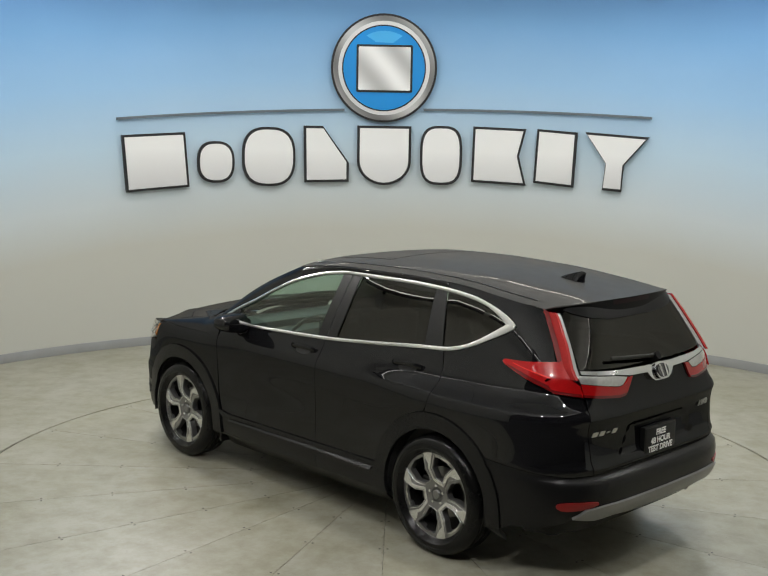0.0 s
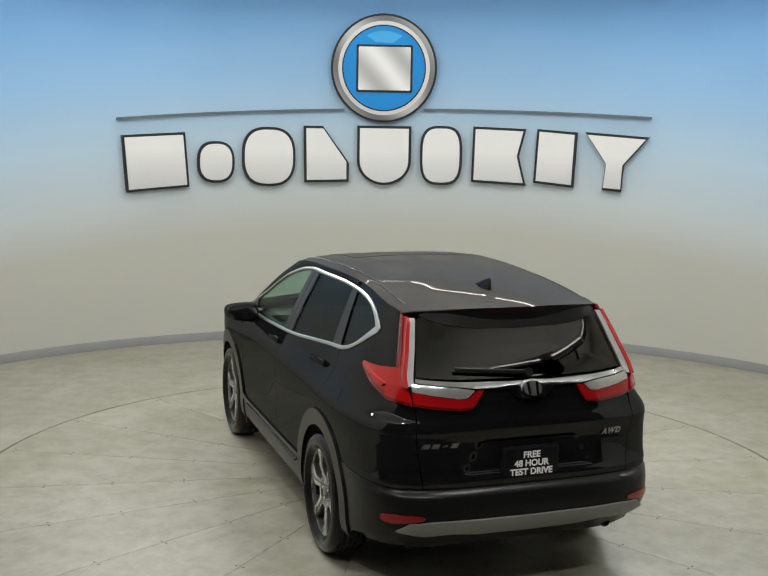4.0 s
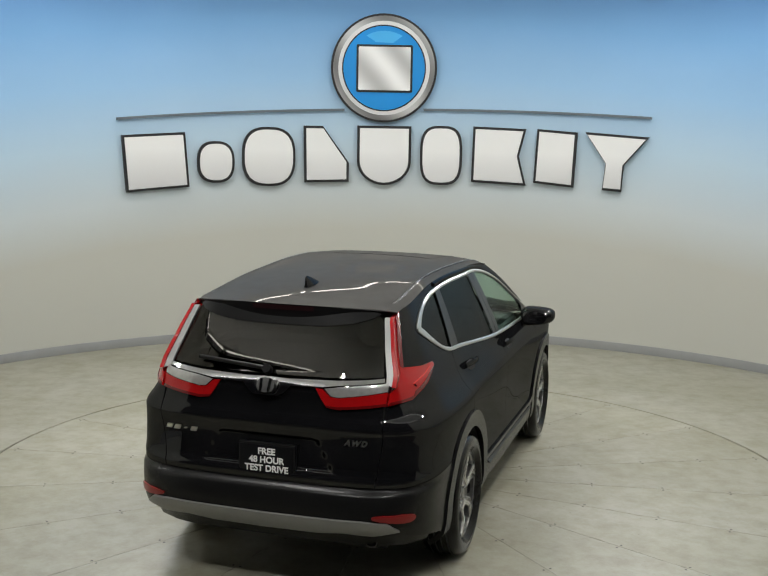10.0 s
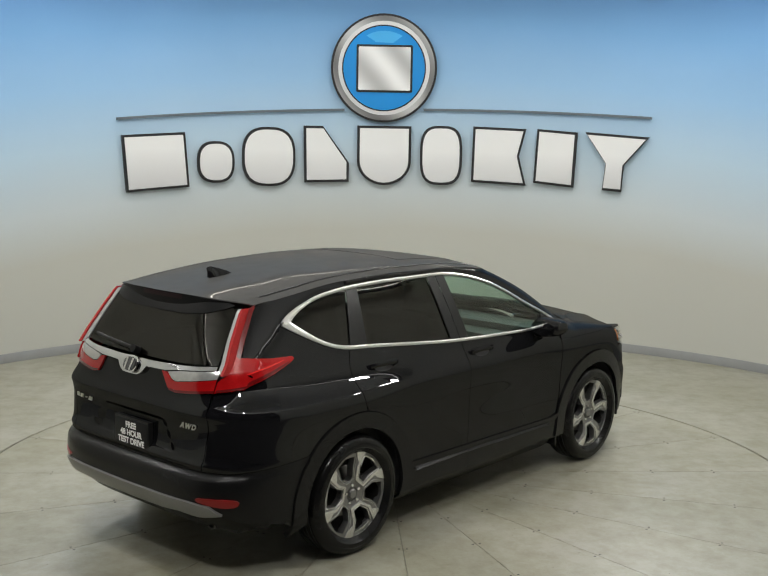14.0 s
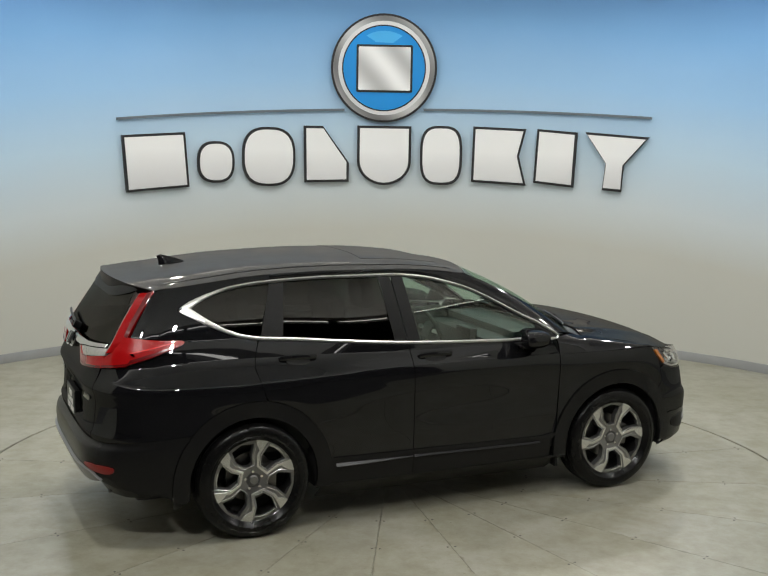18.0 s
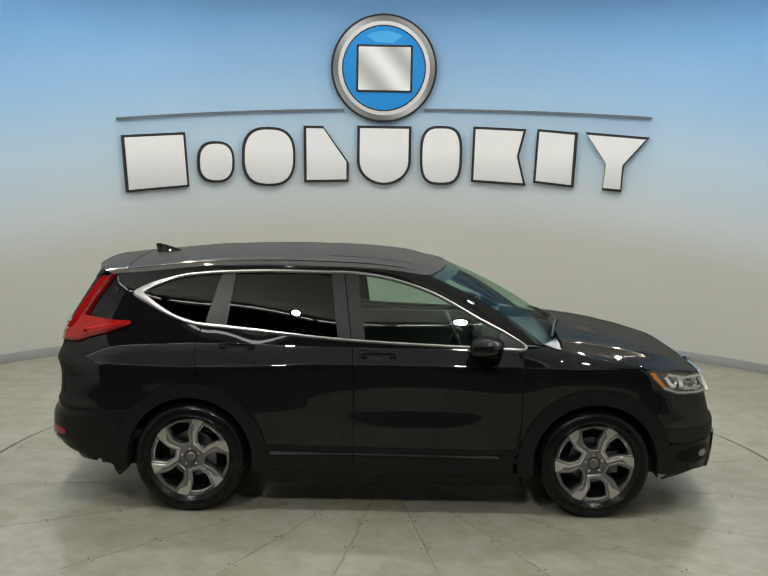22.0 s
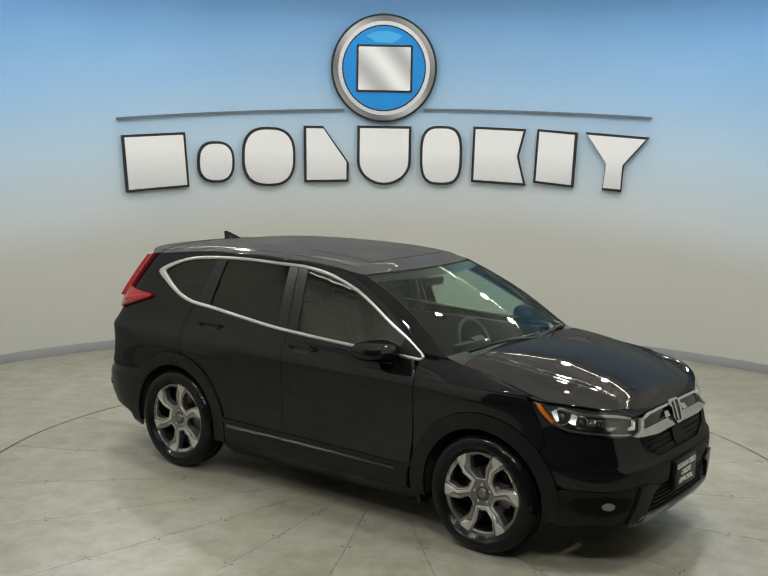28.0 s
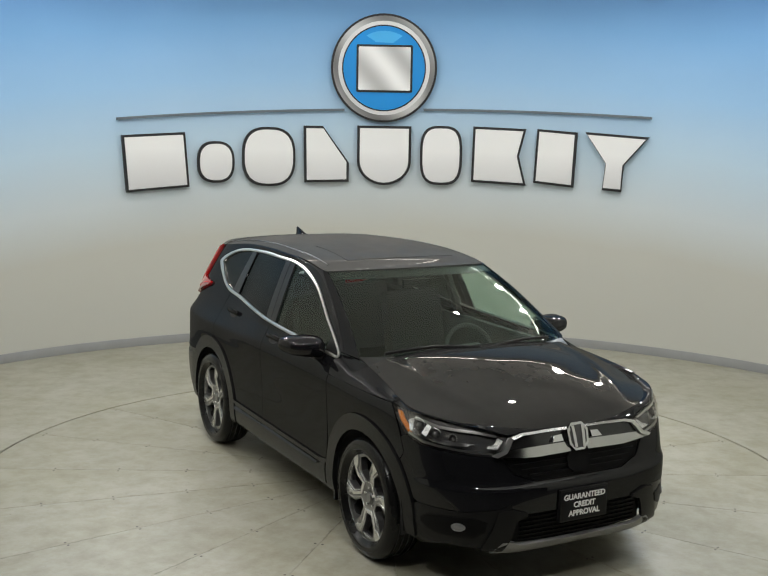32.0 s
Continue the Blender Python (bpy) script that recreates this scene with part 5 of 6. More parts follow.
    fill("skid_trim", both(skid), body, M_SILVER, car, "silver-grey rear skid trim", step=(0.05, 0.02), thick=0.03, proud=0.016)
    val = [R(0.0, 0.395), R(0.62, 0.40), R(0.80, 0.385), S(-1.95, 0.345), S(-1.97, 0.30), R(0.55, 0.28), R(0.0, 0.28)]
    fill("rear_valance", both(val), body, M_CLAD, car, "black lower valance", step=(0.08, 0.03), proud=-0.03)
    v, f = lathe([(0.030, 0.0), (0.034, 0.0), (0.034, 0.16), (0.030, 0.16)], 18, "x")
    link("exhaust_tip", [(a - 2.16, b - 0.56, c + 0.325) for a, b, c in v], f, M_DISC, car, "bright exhaust tip", True, 40)
    # plate
    plate_at = pose(tail_x(0.76) - 0.018, -0.007, 0.760, 90, 0, -90)
    plate("rear_plate", car, plate_at, ("FREE", "48 HOUR", "TEST DRIVE"), 0.049)
    # model badges: two groups of letters
    for words, y, z in (("AWD", -0.50, 0.895),):
        me = text_mesh(words, 0.043, 1.32, 0.002, 0.35)
        me.materials.append(M_BRIGHT)
        ob = new("model_letters", me)
        ob.parent = car
        p, n = body(R(y, z)[0], z)
        ang = math.degrees(math.atan2(n.y, n.x)) + 90
        ob.matrix_basis = pose(p.x + n.x * 0.006, p.y + n.y * 0.006, z, 90, 0, ang)
        ob["label"] = "chrome model letters"
    for k in range(4):
        y = 0.590 - 0.052 * k
        w = 0.019 if k != 2 else 0.010
        h = 0.0125 if k != 2 else 0.004
        fill("badge_bar", [R(y - w + 0.006, 0.885 - h), R(y + w + 0.006, 0.885 - h), R(y + w - 0.006, 0.885 + h), R(y - w - 0.006, 0.885 + h)], body, M_BRIGHT, car, "plain chrome badge bar", step=(0.05, 0.05), thick=0.004, proud=0.004)
    # wiper
    path = [body(R(y, 1.238 + 0.030 * (y / 0.42))[0], 1.238 + 0.030 * (y / 0.42)) for y in np.linspace(0.0, 0.42, 9)]
    wp = tube("rear_wiper", [p + n * 0.028 for p, n in path], M_TRIM, car, "black rear wiper", r=0.008, r2=0.012)
    p, n = body(R(0.01, 1.235)[0], 1.235)
    tube("wiper_pivot", [p, p + n * 0.045], M_GRILLE, wp, r=0.025, n=14, up=Vector((0, 1, 0)))

    # ---------------- roof and spoiler
    def roof(a, b):
        t = 2 * b - 1
        x0 = 0.385 - 0.145 * t * t
        x1 = -1.90 + 0.02 * t * t
        x = x0 + (x1 - x0) * a
        e = roof_edge(x)
        k = 1 - max(0.0, 1 - abs(t) ** 5.0) ** 0.6
        z = roof_z(x) - roof_drop(x) * (0.38 * t * t + 0.62 * k)
        h = screen_point(t, 1.0)
        b2 = max(0.0, 1 - a / 0.10) ** 2
        return Vector((x + (h.x - x0) * b2, e.y * t + (h.y - e.y * t) * b2, z + (h.z + 0.004 - z) * b2))
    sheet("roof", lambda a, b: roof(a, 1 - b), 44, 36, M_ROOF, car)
    def sunroof(a, b):
        x = 0.14 - 0.56 * a
        t = (2 * b - 1) * 0.66
        x += -0.05 * t * t
        e = roof_edge(x)
        k = 1 - max(0.0, 1 - abs(t) ** 5.0) ** 0.6
        return Vector((x, e.y * t, roof_z(x) - roof_drop(x) * (0.38 * t * t + 0.62 * k) + 0.0025))
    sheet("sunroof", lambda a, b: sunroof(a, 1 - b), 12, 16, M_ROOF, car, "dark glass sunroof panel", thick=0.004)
    for s in (1, -1):
        path = [roof(a, 0.5 + 0.5 * s * 0.91) + Vector((0, 0, 0.0015)) for a in np.linspace(0.06, 0.97, 40)]
        tube("roof_seam", path, M_TRIM, car, "black roof ditch strip", r=0.007, r2=0.003, n=6)

    def spoiler(a, b):
        t = 2 * b - 1
        y = 0.600 * t
        xe = -2.058 + 0.08 * abs(t) ** 2 + 0.10 * abs(t) ** 8
        if a <= 0.6:
            k = a / 0.6
            x = -1.80 + (xe + 1.80) * k
            wide = roof_edge(x).y * (1 - k) + 0.60 * k + 0.004
            kk = 1 - max(0.0, 1 - abs(t) ** 5.0) ** 0.6
            z = roof_z(x) - roof_drop(x) * (0.38 * t * t + 0.62 * kk) * (1 - 0.35 * k) + 0.005 - 0.022 * k * abs(t) ** 6
            return Vector((x, wide * t, z))
        k = (a - 0.6) / 0.4
        ztop = roof_z(xe) - roof_drop(xe) * (0.38 * t * t + 0.62 * (1 - max(0.0, 1 - abs(t) ** 5.0) ** 0.6)) * 0.65 + 0.005 - 0.022 * abs(t) ** 6
        zlow = 1.470 + 0.075 * abs(t) ** 4
        xl = tail_x(zlow) + 0.02 + (0.15 * abs(t) ** 3)
        return Vector((xe + (xl - xe) * k ** 1.2, y * (1 - 0.03 * k), ztop + (min(zlow, ztop - 0.02 - 0.026 * t * t) - ztop) * k))
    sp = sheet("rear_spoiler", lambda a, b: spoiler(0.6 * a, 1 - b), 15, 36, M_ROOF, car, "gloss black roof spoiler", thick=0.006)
    # coloured darker than the spoiler's top for the shade on its back
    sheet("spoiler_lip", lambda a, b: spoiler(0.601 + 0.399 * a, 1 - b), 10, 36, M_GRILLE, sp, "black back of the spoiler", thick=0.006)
    brake = [spoiler(0.62 + 0.10 * j, 0.5 + 0.30 * (i / 10 - 0.5)) for j in (0, 1) for i in range(11)]
    v = [q + Vector((-0.004, 0, 0)) for q in brake] + [q for q in brake]
    f = [(i, i + 1, i + 12, i + 11) for i in range(10)] + [(i + 33, i + 34, i + 23, i + 22) for i in range(10)]
    link("brake_light", v, f, M_BRAKE, car, "dark red high brake light")
    # shark fin aerial
    fin = []
    for i in range(13):
        t = i / 12
        x = -1.54 - 0.17 * t
        h = 0.076 * (t ** 0.8) if t < 0.85 else 0.076 * (0.85 ** 0.8) * (1 - 0.12 * (t - 0.85) / 0.15)
        w = 0.030 * math.sin(math.pi * min(1, 0.12 + 0.8 * t)) ** 0.7
        fin.append((x, h, w))
    vs, fs = [], []
    for x, h, w in fin:
        z0 = roof_z(x) - 0.002
        for k in range(9):
            a = math.pi * k / 8
            vs.append((x - 0.03 * (h / 0.066) * math.sin(a) ** 2 * 0.6, w * math.cos(a) * (1 - 0.75 * math.sin(a) ** 0.8), z0 + h * math.sin(a) ** 0.9 + 0.004))
    for i in range(12):
        for k in range(8):
            fs.append((i * 9 + k, i * 9 + k + 1, (i + 1) * 9 + k + 1, (i + 1) * 9 + k))
    fs.append(tuple(12 * 9 + k for k in range(9)))
    fs.append(tuple(k for k in range(8, -1, -1)))
    link("roof_aerial", vs, fs, M_PAINT, car, "black shark fin aerial", True, 50)

    # ---------------- bonnet, windscreen, cowl
    def bonnet(a, b):
        x = 1.115 + (2.119 - 1.115) * (1 - (1 - a) ** 1.7)
        return hood_point(x, 2 * b - 1)
    sheet("bonnet", lambda a, b: bonnet(a, b), 44, 48, M_BONNET, car, "gloss black bonnet with a grey sheen in its colour")
    sheet("windscreen", lambda a, b: screen_point(2 * a - 1, b) * 1.0, 24, 20, M_WIND, car, "green-tinted windscreen", thick=0.005)
    def frit(a, b):
        w = 2 * a - 1
        q = screen_point(w, 0.90 + 0.095 * b)
        return q + Vector((-0.004, 0, -0.008))
    sheet("screen_shade_band", frit, 20, 3, M_TRIM, car, "black band along the screen head", thick=0.003)
    def cowl(a, b):
        w = 2 * a - 1
        p = screen_point(w, 0.02) + Vector((0.0, 0, -0.008))
        x = 1.13
        q = hood_point(1.10, w * 0.98) + Vector((-0.002, 0, -0.022))
        if p.x > q.x:
            q = Vector((p.x + 0.02, q.y, q.z - 0.01))
        return p.lerp(q, b)
    sheet("cowl", cowl, 24, 4, M_TRIM, car, "black plastic cowl")
    for y0, y1, lean in ((-0.62, 0.00, 0.05), (0.02, 0.60, 0.04)):
        path = []
        for i in range(12):
            t = i / 11
            w = (y0 + (y1 - y0) * t) / 0.76
            path.append(screen_point(w, 0.035 + lean * math.sin(math.pi * t * 0.9)) + Vector((0.012, 0, 0.016)))
        tube("front_wiper", path, M_TRIM, car, "black windscreen wiper", r=0.007, r2=0.011)

    # ---------------- nose
    lip_at = [0.0, 0.12, 0.30, 0.42, 0.55, 0.68, 0.76, 0.87, 1.0]
    lip_x = pchip(lip_at, [1.60, 1.70, 1.80, 1.87, 1.94, 2.01, 2.05, 2.09, 2.118])
    lip_foot = [FS(1.63, 1.010), FS(1.70, 0.997), F(0.79, 0.984), F(0.72, 0.968), F(0.62, 0.945), F(0.50, 0.915), F(0.43, 0.894), F(0.30, 0.903), F(0.004, 0.905)]
    foot_u, foot_z = pchip(lip_at, [k[0] for k in lip_foot]), pchip(lip_at, [k[1] for k in lip_foot])
    for s in (1, -1):
        def lip_sheet(a, b):
            hi = hood_point(lip_x(a), 1.0) + Vector((0.0, 0.001, -0.004))
            hi = Vector((hi.x, s * hi.y, hi.z))
            p, n = nose(s * foot_u(a), foot_z(a))
            lo = p - n * 0.004
            return hi.lerp(lo, b) + Vector((0.5, 0, 0.5)) * 0.006 * math.sin(math.pi * b)
        sheet("bonnet_lip", (lambda a, b: lip_sheet(a, b)) if s < 0 else (lambda a, b: lip_sheet(a, 1 - b)), 40, 6, M_PAINT, car, "gloss black lip between bonnet and lamps", thick=0.004)
    for s in (1, -1):
        def nz(name, pts, mat, label="", parent=None, **kw):
            return fill(name, signed(pts, s), nose, mat, parent or car, label, **kw)
        cover = [FS(1.640, 1.004), FS(1.70, 0.930), FS(1.765, 0.865), FS(1.86, 0.828), F(0.66, 0.800), F(0.515, 0.785), F(0.470, 0.800), F(0.430, 0.880), F(0.50, 0.915), F(0.62, 0.945), F(0.72, 0.968), F(0.79, 0.985)]
        hl = nz("headlamp", cover, M_LAMPDARK, "headlamp with clear cover and amber corner", step=(0.04, 0.03), thick=0.02, proud=-0.030)
        nz("headlamp_cover", cover, M_LENS, "clear lamp cover", hl, step=(0.05, 0.03), thick=0.004, proud=0.003)
        nz("amber_corner", [FS(1.672, 0.985), FS(1.705, 0.938), FS(1.775, 0.872), FS(1.800, 0.872), FS(1.732, 0.945), FS(1.700, 0.985)], M_AMBER, "amber corner reflector", hl, step=(0.04, 0.03), thick=0.012, proud=-0.010)
        for (x, z, r) in ((1.825, 0.922, 0.046), (1.925, 0.892, 0.036), (2.005, 0.880, 0.024)):
            p, n = nose(s * FS(x, z)[0], z)
            v, f = lathe([(0.0, -0.020), (r * 0.5, -0.014), (r * 0.9, 0.002), (r, 0.012), (r * 1.08, 0.010)], 24, "x")
            turn = n.to_track_quat("X", "Z").to_matrix()
            v = [turn @ Vector(q) + p - n * 0.022 for q in v]
            link("reflector_bowl", v, f, M_BOWL, hl, "bright lamp reflector", True, 60)
            v, f = lathe([(0.0, 0.014), (r * 0.35, 0.010), (r * 0.48, -0.002), (r * 0.48, -0.014)], 20, "x")
            v = [turn @ Vector(q) + p - n * 0.022 for q in v]
            link("projector_lens", v, f, M_LAMPDARK, hl, "lamp lens", True, 60)
        sil = [FS(1.77, 0.872), FS(1.87, 0.838), F(0.66, 0.812), F(0.53, 0.797), F(0.53, 0.806), F(0.66, 0.823), FS(1.87, 0.850), FS(1.78, 0.884)]
        nz("lamp_light_bar", sil, M_BRIGHT, "silver strip inside the lamp", hl, step=(0.05, 0.03), thick=0.01, proud=-0.006)
        eye = [F(0.56, 0.832), F(0.505, 0.826), F(0.462, 0.868), F(0.49, 0.884), F(0.52, 0.850), F(0.555, 0.846)]
        nz("inner_reflector", eye, M_BOWL, "faceted bright reflector", hl, step=(0.03, 0.015), thick=0.01, proud=-0.016, tilt=0.35)
        mid = [FS(1.87, 0.872), FS(1.96, 0.852), F(0.66, 0.845), F(0.62, 0.858), FS(1.96, 0.872), FS(1.88, 0.890)]
        cup = [FS(1.765, 0.945), FS(1.80, 0.895), FS(1.815, 0.900), FS(1.79, 0.962)]
        nz("side_reflector", cup, M_BOWL, "bright corner reflector", hl, step=(0.03, 0.015), thick=0.01, proud=-0.016, tilt=0.45)
        nz("lamp_step", mid, M_SMOKE, "", hl, step=(0.03, 0.02), thick=0.01, proud=-0.014, tilt=0.3)
        for (x0, x1, z0, z1, lean) in ((1.865, 1.895, 0.880, 0.945, 0.5), (1.965, 1.985, 0.862, 0.918, -0.4)):
            facet = [FS(x0, z0 + 0.012), FS(x1, z0), FS(x1 + 0.006, z1 - 0.012), FS(x0 + 0.008, z1)]
            nz("lamp_facet", facet, M_BOWL, "bright reflector facet", hl, step=(0.03, 0.015), thick=0.008, proud=-0.018, tilt=lean)
        bl = [FS(1.80, 0.975), FS(1.93, 0.945), F(0.60, 0.925), F(0.49, 0.895), F(0.50, 0.888), F(0.60, 0.910), FS(1.93, 0.930), FS(1.80, 0.958)]
        nz("lamp_brow", bl, M_BRIGHT, "", hl, step=(0.05, 0.03), thick=0.01, proud=-0.010)
        # chrome wing from the lamp to the emblem
        wing = [F(0.480, 0.795), F(0.30, 0.782), F(0.06, 0.786), F(0.06, 0.890), F(0.20, 0.890), F(0.35, 0.886), F(0.415, 0.868)]
        wg = nz("grille_wing", wing, M_WINGDARK, "grey reflective grille wing", step=(0.04, 0.02), thick=0.02, proud=0.002)
        line = [F(0.06, 0.899), F(0.20, 0.900), F(0.36, 0.896), F(0.432, 0.880), F(0.412, 0.868), F(0.35, 0.883), F(0.20, 0.887), F(0.06, 0.886)]
        nz("wing_line", line, M_CHROME, "chrome line over the wing", wg, step=(0.04, 0.02), thick=0.02, proud=0.016, tilt=0.3)
        low_line = [F(0.520, 0.783), F(0.30, 0.768), F(0.06, 0.772), F(0.06, 0.826), F(0.30, 0.822), F(0.452, 0.818)]
        nz("wing_foot", low_line, M_SMOKE, "smoked chrome band below the wing", wg, step=(0.04, 0.012), thick=0.02, proud=0.012, tilt=0.28)
        kick = [F(0.520, 0.783), F(0.462, 0.804), F(0.412, 0.870), F(0.434, 0.882), F(0.485, 0.815), F(0.545, 0.796)]
        nz("wing_kick", kick, M_BRIGHT, "silver strip rising beside the lamp", wg, step=(0.03, 0.02), thick=0.02, proud=0.014, tilt=0.2)
        loz = [F(0.17, 0.832), F(0.10, 0.832), F(0.10, 0.866), F(0.15, 0.864)]
        nz("wing_facet", loz, M_CHROME, "chrome facet", wg, step=(0.04, 0.02), thick=0.01, proud=0.016, tilt=0.3)
        # painted cheek of the bumper
        cheek = [FS(a, b) for a, b in arc(AXLE, 0.512, 41, 18, 6)] + [FS(1.86, 0.505), F(0.70, 0.500), F(0.53, 0.515), F(0.43, 0.500), F(0.36, 0.475), F(0.0, 0.470), F(0.0, 0.640), F(0.30, 0.640), F(0.43, 0.69), F(0.49, 0.782), F(0.66, 0.797), FS(1.86, 0.824), FS(1.762, 0.862), FS(1.724, 0.842), FS(1.752, 0.762)]
        nz("front_bumper", cheek, M_PAINT, "gloss black front bumper skin", step=(0.05, 0.014))
        low = [FS(1.83, 0.49), FS(1.86, 0.500), F(0.70, 0.495), F(0.52, 0.515), F(0.46, 0.54), F(0.46, 0.345), F(0.55, 0.285), F(0.72, 0.300), FS(2.02, 0.305), FS(1.92, 0.282), FS(1.80, 0.240)] + [FS(a, b) for a, b in arc(AXLE, 0.500, -14, 12, 6)]
        lb = nz("bumper_corner", low, M_CLAD, "black plastic bumper corner", step=(0.05, 0.03))
        pocket = round_poly([F(0.58, 0.465), F(0.60, 0.36), F(0.78, 0.352), F(0.84, 0.40), F(0.82, 0.462)], 1)
        nz("fog_pocket", pocket, M_GRILLE, "dark fog lamp recess", lb, step=(0.05, 0.03), thick=0.004, proud=0.003)
        p, n = nose(s * F(0.715, 0.41)[0], 0.41)
        turn = n.to_track_quat("X", "Z").to_matrix()
        v, f = lathe([(0.0, 0.010), (0.016, 0.008), (0.022, 0.004), (0.026, 0.009), (0.028, 0.0)], 24, "x")
        link("fog_lamp", [turn @ Vector((q[0], q[1] * 1.45, q[2] * 0.82)) + p for q in v], f, M_SILVER, car, "oval fog lamp", True, 60)
        blade = [F(0.37, 0.484), F(0.46, 0.512), F(0.535, 0.502), F(0.560, 0.40), F(0.605, 0.288), F(0.49, 0.276), F(0.455, 0.34), F(0.425, 0.445), F(0.36, 0.468)]
        nz("bumper_blade", blade, M_CLAD, "black bumper blade", step=(0.05, 0.03), proud=0.014, thick=0.02)
    gr = both([F(0.0, 0.645), F(0.29, 0.645), F(0.42, 0.692), F(0.475, 0.778), F(0.30, 0.772), F(0.0, 0.772)])
    fill("upper_grille", gr, nose, M_GRILLE, car, "gloss black upper grille", step=(0.06, 0.03), proud=-0.012)
    for i, z in enumerate((0.675, 0.705, 0.735, 0.762)):
        h = 0.33 + 0.14 * i / 3
        fill("grille_slat", both([F(0.0, z - 0.006), F(h, z - 0.006), F(h, z + 0.006), F(0.0, z + 0.006)]), nose, M_GRILLE, car, step=(0.08, 0.05), proud=-0.002, thick=0.012)
    fill("sensor_panel", round_poly([F(0.075, 0.66), F(0.075, 0.775), F(-0.075, 0.775), F(-0.075, 0.66)], 1), nose, M_GRILLE, car, "flat black sensor panel", step=(0.06, 0.03), proud=0.006)
    fill("lower_grille", both([F(0.0, 0.295), F(0.45, 0.310), F(0.43, 0.44), F(0.36, 0.474), F(0.0, 0.469)]), nose, M_GRILLE, car, "black lower grille", step=(0.06, 0.03), proud=-0.015)
    for z in (0.325, 0.35, 0.375, 0.40, 0.425, 0.45):
        fill("grille_slat", both([F(0.0, z - 0.004), F(0.40, z - 0.004), F(0.40, z + 0.004), F(0.0, z + 0.004)]), nose, M_GRILLE, car, step=(0.08, 0.05), proud=-0.004, thick=0.012)
    fill("front_skid", both([F(0.0, 0.300), F(0.40, 0.304), F(0.455, 0.325), F(0.50, 0.325), F(0.55, 0.268), F(0.40, 0.258), F(0.0, 0.262)]), nose, M_SILVER, car, "silver-grey front skid trim", step=(0.06, 0.03), proud=0.014, thick=0.03)
    fill("grille_emblem", round_poly([F(0.062, 0.772), F(0.074, 0.912), F(-0.074, 0.912), F(-0.062, 0.772)], 1), nose, M_CHROME, car, "plain chrome emblem plate", step=(0.06, 0.05), proud=0.034, thick=0.02)
    fill("emblem_field", round_poly([F(0.048, 0.785), F(0.059, 0.900), F(-0.059, 0.900), F(-0.048, 0.785)], 1), nose, M_HUB, car, "dark emblem field", step=(0.06, 0.05), proud=0.0355, thick=0.004)
    for y in (-0.027, 0.027):
        fill("emblem_bar", [F(y - 0.009, 0.79), F(y + 0.009, 0.79), F(y * 1.25 + 0.010, 0.897), F(y * 1.25 - 0.010, 0.897)], nose, M_CHROME, car, step=(0.05, 0.05), thick=0.006, proud=0.041)
    plate("front_plate", car, pose(nose_x(0.5) + 0.022, 0.0, 0.490, 90, 0, 90), ("GUARANTEED", "CREDIT", "APPROVAL"), 0.044)


def plate(name, car, m, lines, size):
    """Plate insert with three lines of capitals; its face looks along +z of m."""
    bm = bmesh.new()
    box(bm, (-0.155, -0.083, -0.012), (0.155, 0.083, 0.0), 0.004)
    ob = part(name, bm, M_PLATE, car, "black plate insert with white capitals")
    ob.matrix_basis = m
    bm = bmesh.new()
    box(bm, (-0.163, -0.091, -0.035), (0.163, 0.091, -0.003), 0.003)
    part("plate_frame", bm, M_TRIM, ob, "black plate frame")
    for i, words in enumerate(lines):
        me = text_mesh(words, size)
        me.materials.append(M_PLATETEXT)
        t = new("plate_line", me)
        t.parent = ob
        t.location = (0, 0.047 - 0.047 * i, 0.0012)


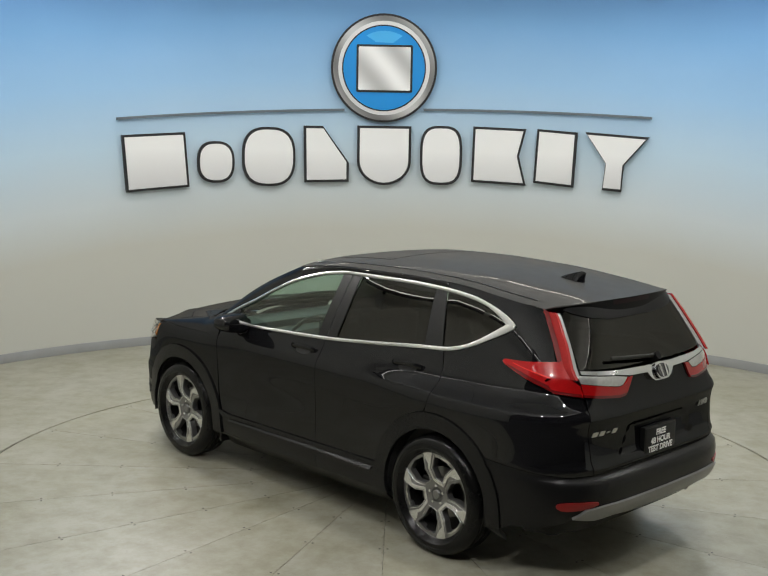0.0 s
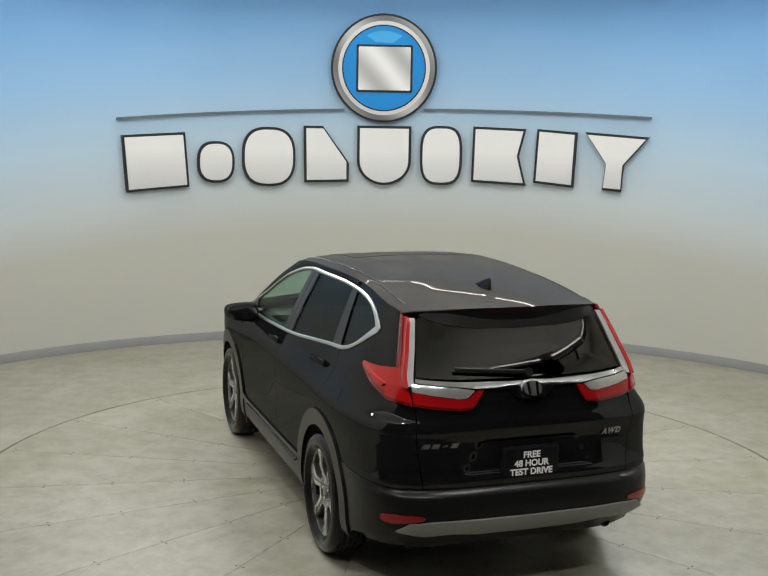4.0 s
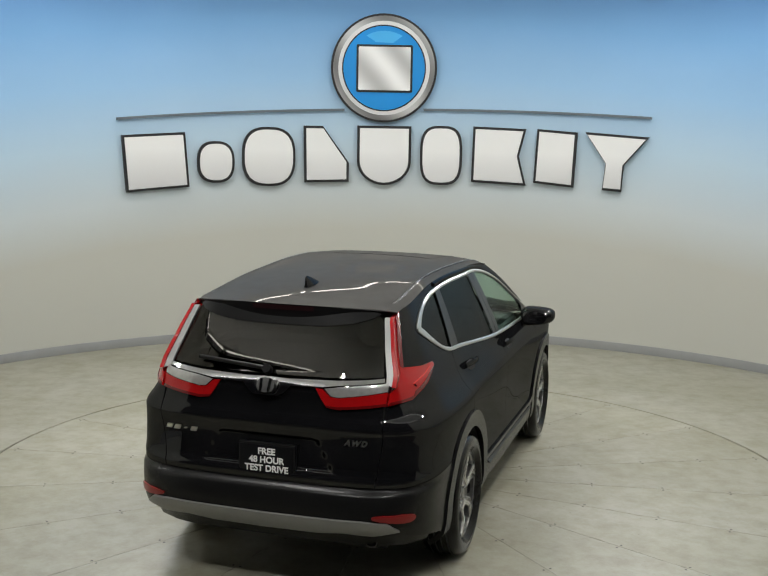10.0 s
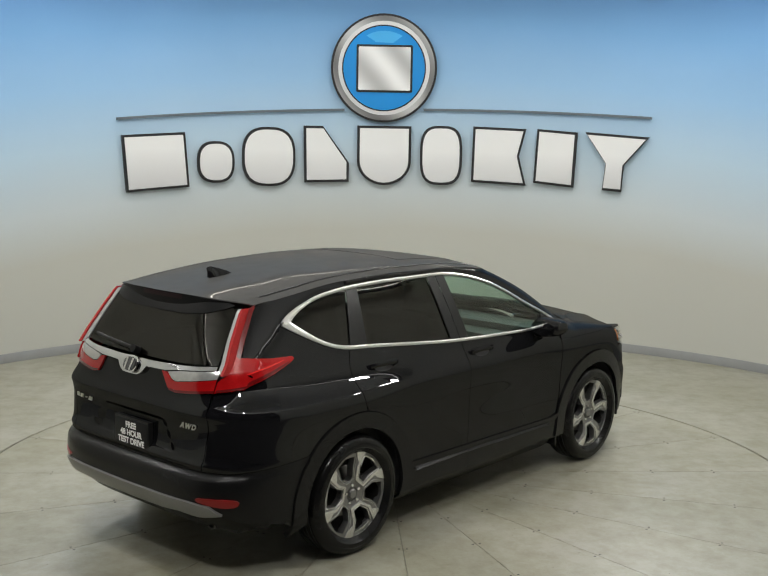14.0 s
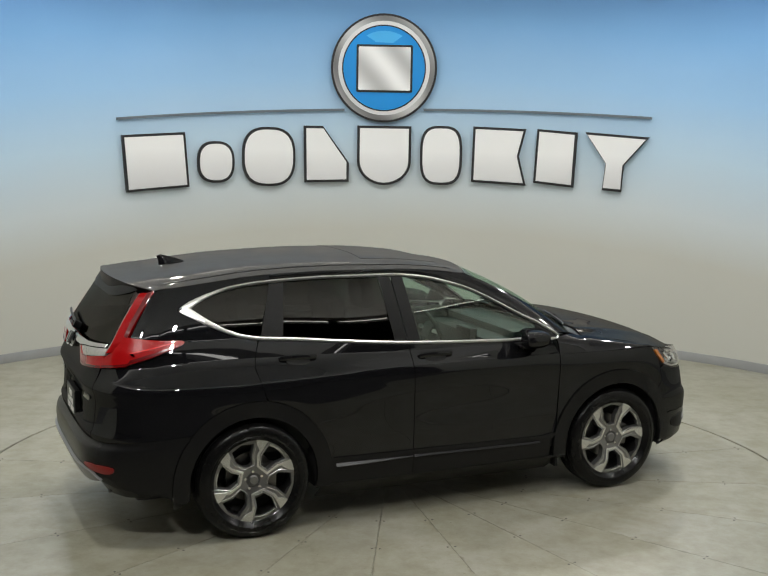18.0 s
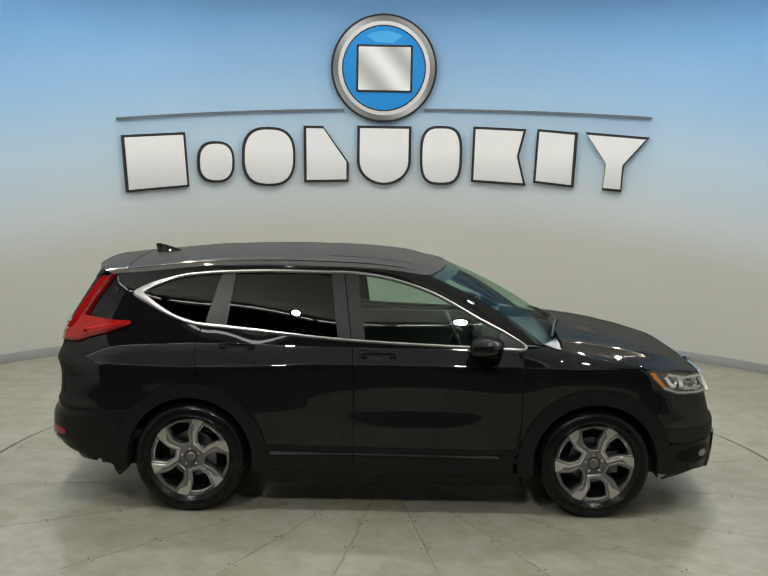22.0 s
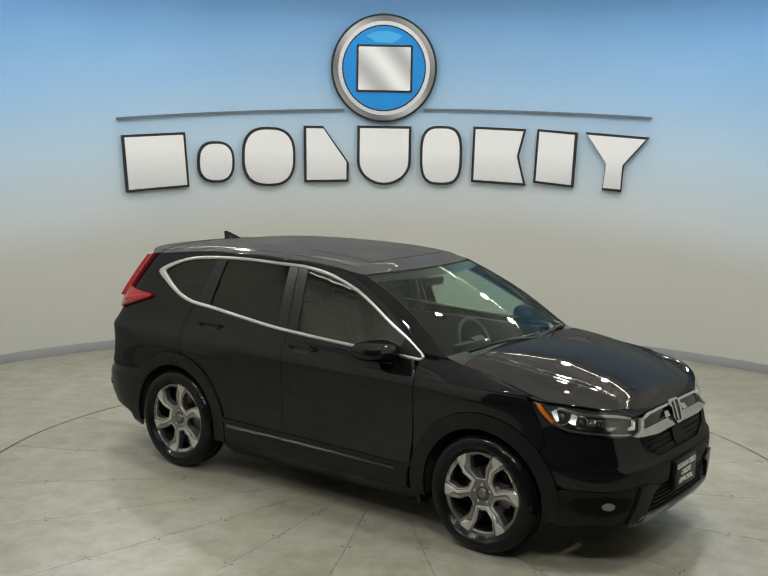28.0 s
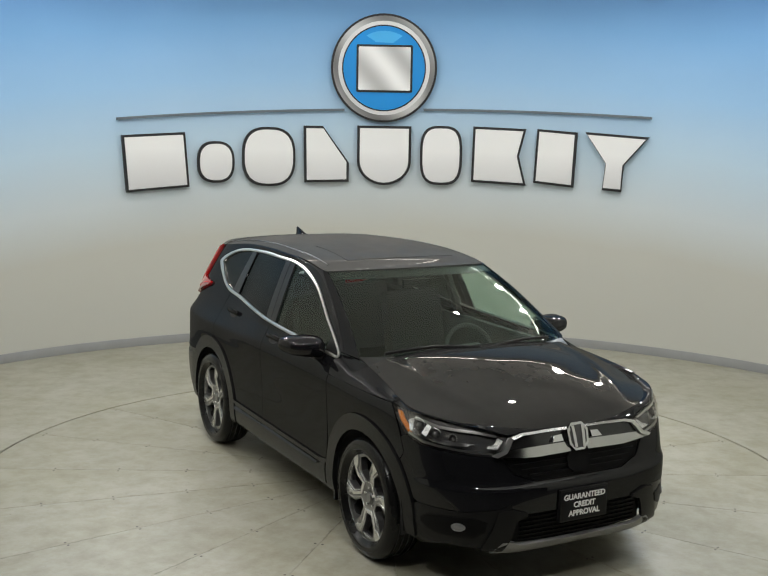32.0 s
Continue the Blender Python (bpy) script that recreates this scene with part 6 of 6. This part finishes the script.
def cabin(car):
    """Seats, dash and wheel seen through the glass."""
    def soft(name, lo, hi, mat, bevel, m=None, label=""):
        bm = bmesh.new()
        box(bm, lo, hi, bevel, m)
        return part(name, bm, mat, car, label)
    soft("cabin_floor", (-1.9, -0.70, 0.44), (1.0, 0.70, 0.50), M_DASH, 0.01)
    for y in (0.37, -0.37):
        soft("seat_cushion", (-0.25, y - 0.25, 0.50), (0.28, y + 0.25, 0.72), M_SEAT, 0.05, None, "dark grey cloth front seat")
        soft("seat_back", (-0.07, y - 0.24, 0.0), (0.07, y + 0.24, 0.66), M_SEAT, 0.06, pose(-0.24, 0, 0.66, 0, -14, 0), "dark grey seat back")
        soft("head_rest", (-0.05, y - 0.13, 0.0), (0.05, y + 0.13, 0.18), M_SEAT, 0.045, pose(-0.405, 0, 1.33, 0, -8, 0), "dark grey head rest")
        soft("rear_head_rest", (-0.05, y - 0.13, 0.0), (0.05, y + 0.13, 0.16), M_SEAT, 0.04, pose(-1.27, 0, 1.28, 0, -8, 0), "dark grey head rest")
    soft("rear_seat", (-0.07, -0.62, 0.0), (0.07, 0.62, 0.60), M_SEAT, 0.06, pose(-1.12, 0, 0.66, 0, -16, 0), "dark grey rear bench back")
    soft("rear_bench", (-1.15, -0.62, 0.50), (-0.62, 0.62, 0.72), M_SEAT, 0.05, None, "dark grey rear bench")
    soft("dash", (0.62, -0.72, 0.70), (1.05, 0.72, 1.02), M_DASH, 0.07, None, "dark plastic dashboard")
    soft("dash_top", (0.80, -0.70, 0.98), (1.12, 0.70, 1.075), M_DASH, 0.03)
    soft("screen", (0.58, -0.10, 0.92), (0.64, 0.12, 1.06), M_TRIM, 0.008, None, "dark touch screen")
    soft("console", (-0.1, -0.11, 0.5), (0.66, 0.11, 0.78), M_DASH, 0.03)
    ring = [Vector((0.47, 0.37, 0.985)) + Vector((-0.075 * math.sin(a), 0.185 * math.cos(a), 0.170 * math.sin(a))) for a in [2 * math.pi * i / 36 for i in range(36)]]
    sw = tube("steering_wheel", ring, M_DASH, car, "black steering wheel", r=0.016, n=10, closed=True, up=Vector((1, 0, 0.4)))
    bm = bmesh.new()
    box(bm, (-0.03, -0.075, -0.065), (0.03, 0.075, 0.065), 0.025, pose(0.475, 0.37, 0.975, 0, 24, 0))
    part("wheel_boss", bm, M_DASH, sw)
    for sgn in (-1, 1):
        bm = bmesh.new()
        box(bm, (-0.012, 0.05 if sgn > 0 else -0.18, -0.015), (0.012, 0.18 if sgn > 0 else -0.05, 0.015), 0.008, pose(0.475, 0.37, 0.985, 0, 24, 0))
        part("wheel_spoke", bm, M_BRIGHT, sw, "silver wheel spoke")
    soft("inside_mirror", (0.33, -0.11, 1.44), (0.36, 0.11, 1.50), M_TRIM, 0.012, None, "black inside mirror")
    def liner(a, b):
        x = 0.30 - 2.1 * a
        t = 2 * b - 1
        return Vector((x, 0.57 * t, roof_z(x) - 0.045 - 0.03 * t * t))
    sheet("headliner", liner, 16, 10, M_LINER, car, "pale grey headliner")
    for s in (1, -1):
        bm = bmesh.new()
        lo, hi = sorted((s * 0.73, s * 0.77))
        box(bm, (-1.25, lo, 0.5), (0.80, hi, 1.10), 0.015)
        part("door_card", bm, M_DASH, car, "dark inner door panel")
        for x0, x1, lean in ((-0.32, -0.30, 0),):
            bm = bmesh.new()
            box(bm, (x0 - 0.02, -0.02, 0), (x1 + 0.02, 0.02, 0.46), 0.01, Matrix.Translation((0, s * 0.765, 1.10)) @ pose(0, 0, 0, s * 19, 0, 0))
            part("inner_pillar", bm, M_DASH, car)


def build_car():
    car = tagged(new("car"), "glossy black compact sport utility vehicle on a turntable", "car")
    car_body(car)
    cabin(car)
    for x in (AXLE, -AXLE):
        for s in (1, -1):
            wheel(car, x, s)
    return car


CAR = build_car()


# ------------------------------------------------------------------ what moves
def heading(t):
    """The turntable's angle in degrees; it turns clockwise at an even pace."""
    return HEAD[0] + HEAD[1] * t + HEAD[2] * t * t + HEAD[3] * t ** 3


HEAD = (134.267, -6.1647, 0.006012, -0.00013434)


def motions():
    times = [i * 1.0 for i in range(33)]
    walk(TURNTABLE, [(t, pose(0, 0, 0, 0, 0, heading(t))) for t in times])
    walk(CAR, [(t, pose(0, 0, 0, 0, 0, heading(t)) @ pose(0.024, -0.001, 0)) for t in times])


motions()
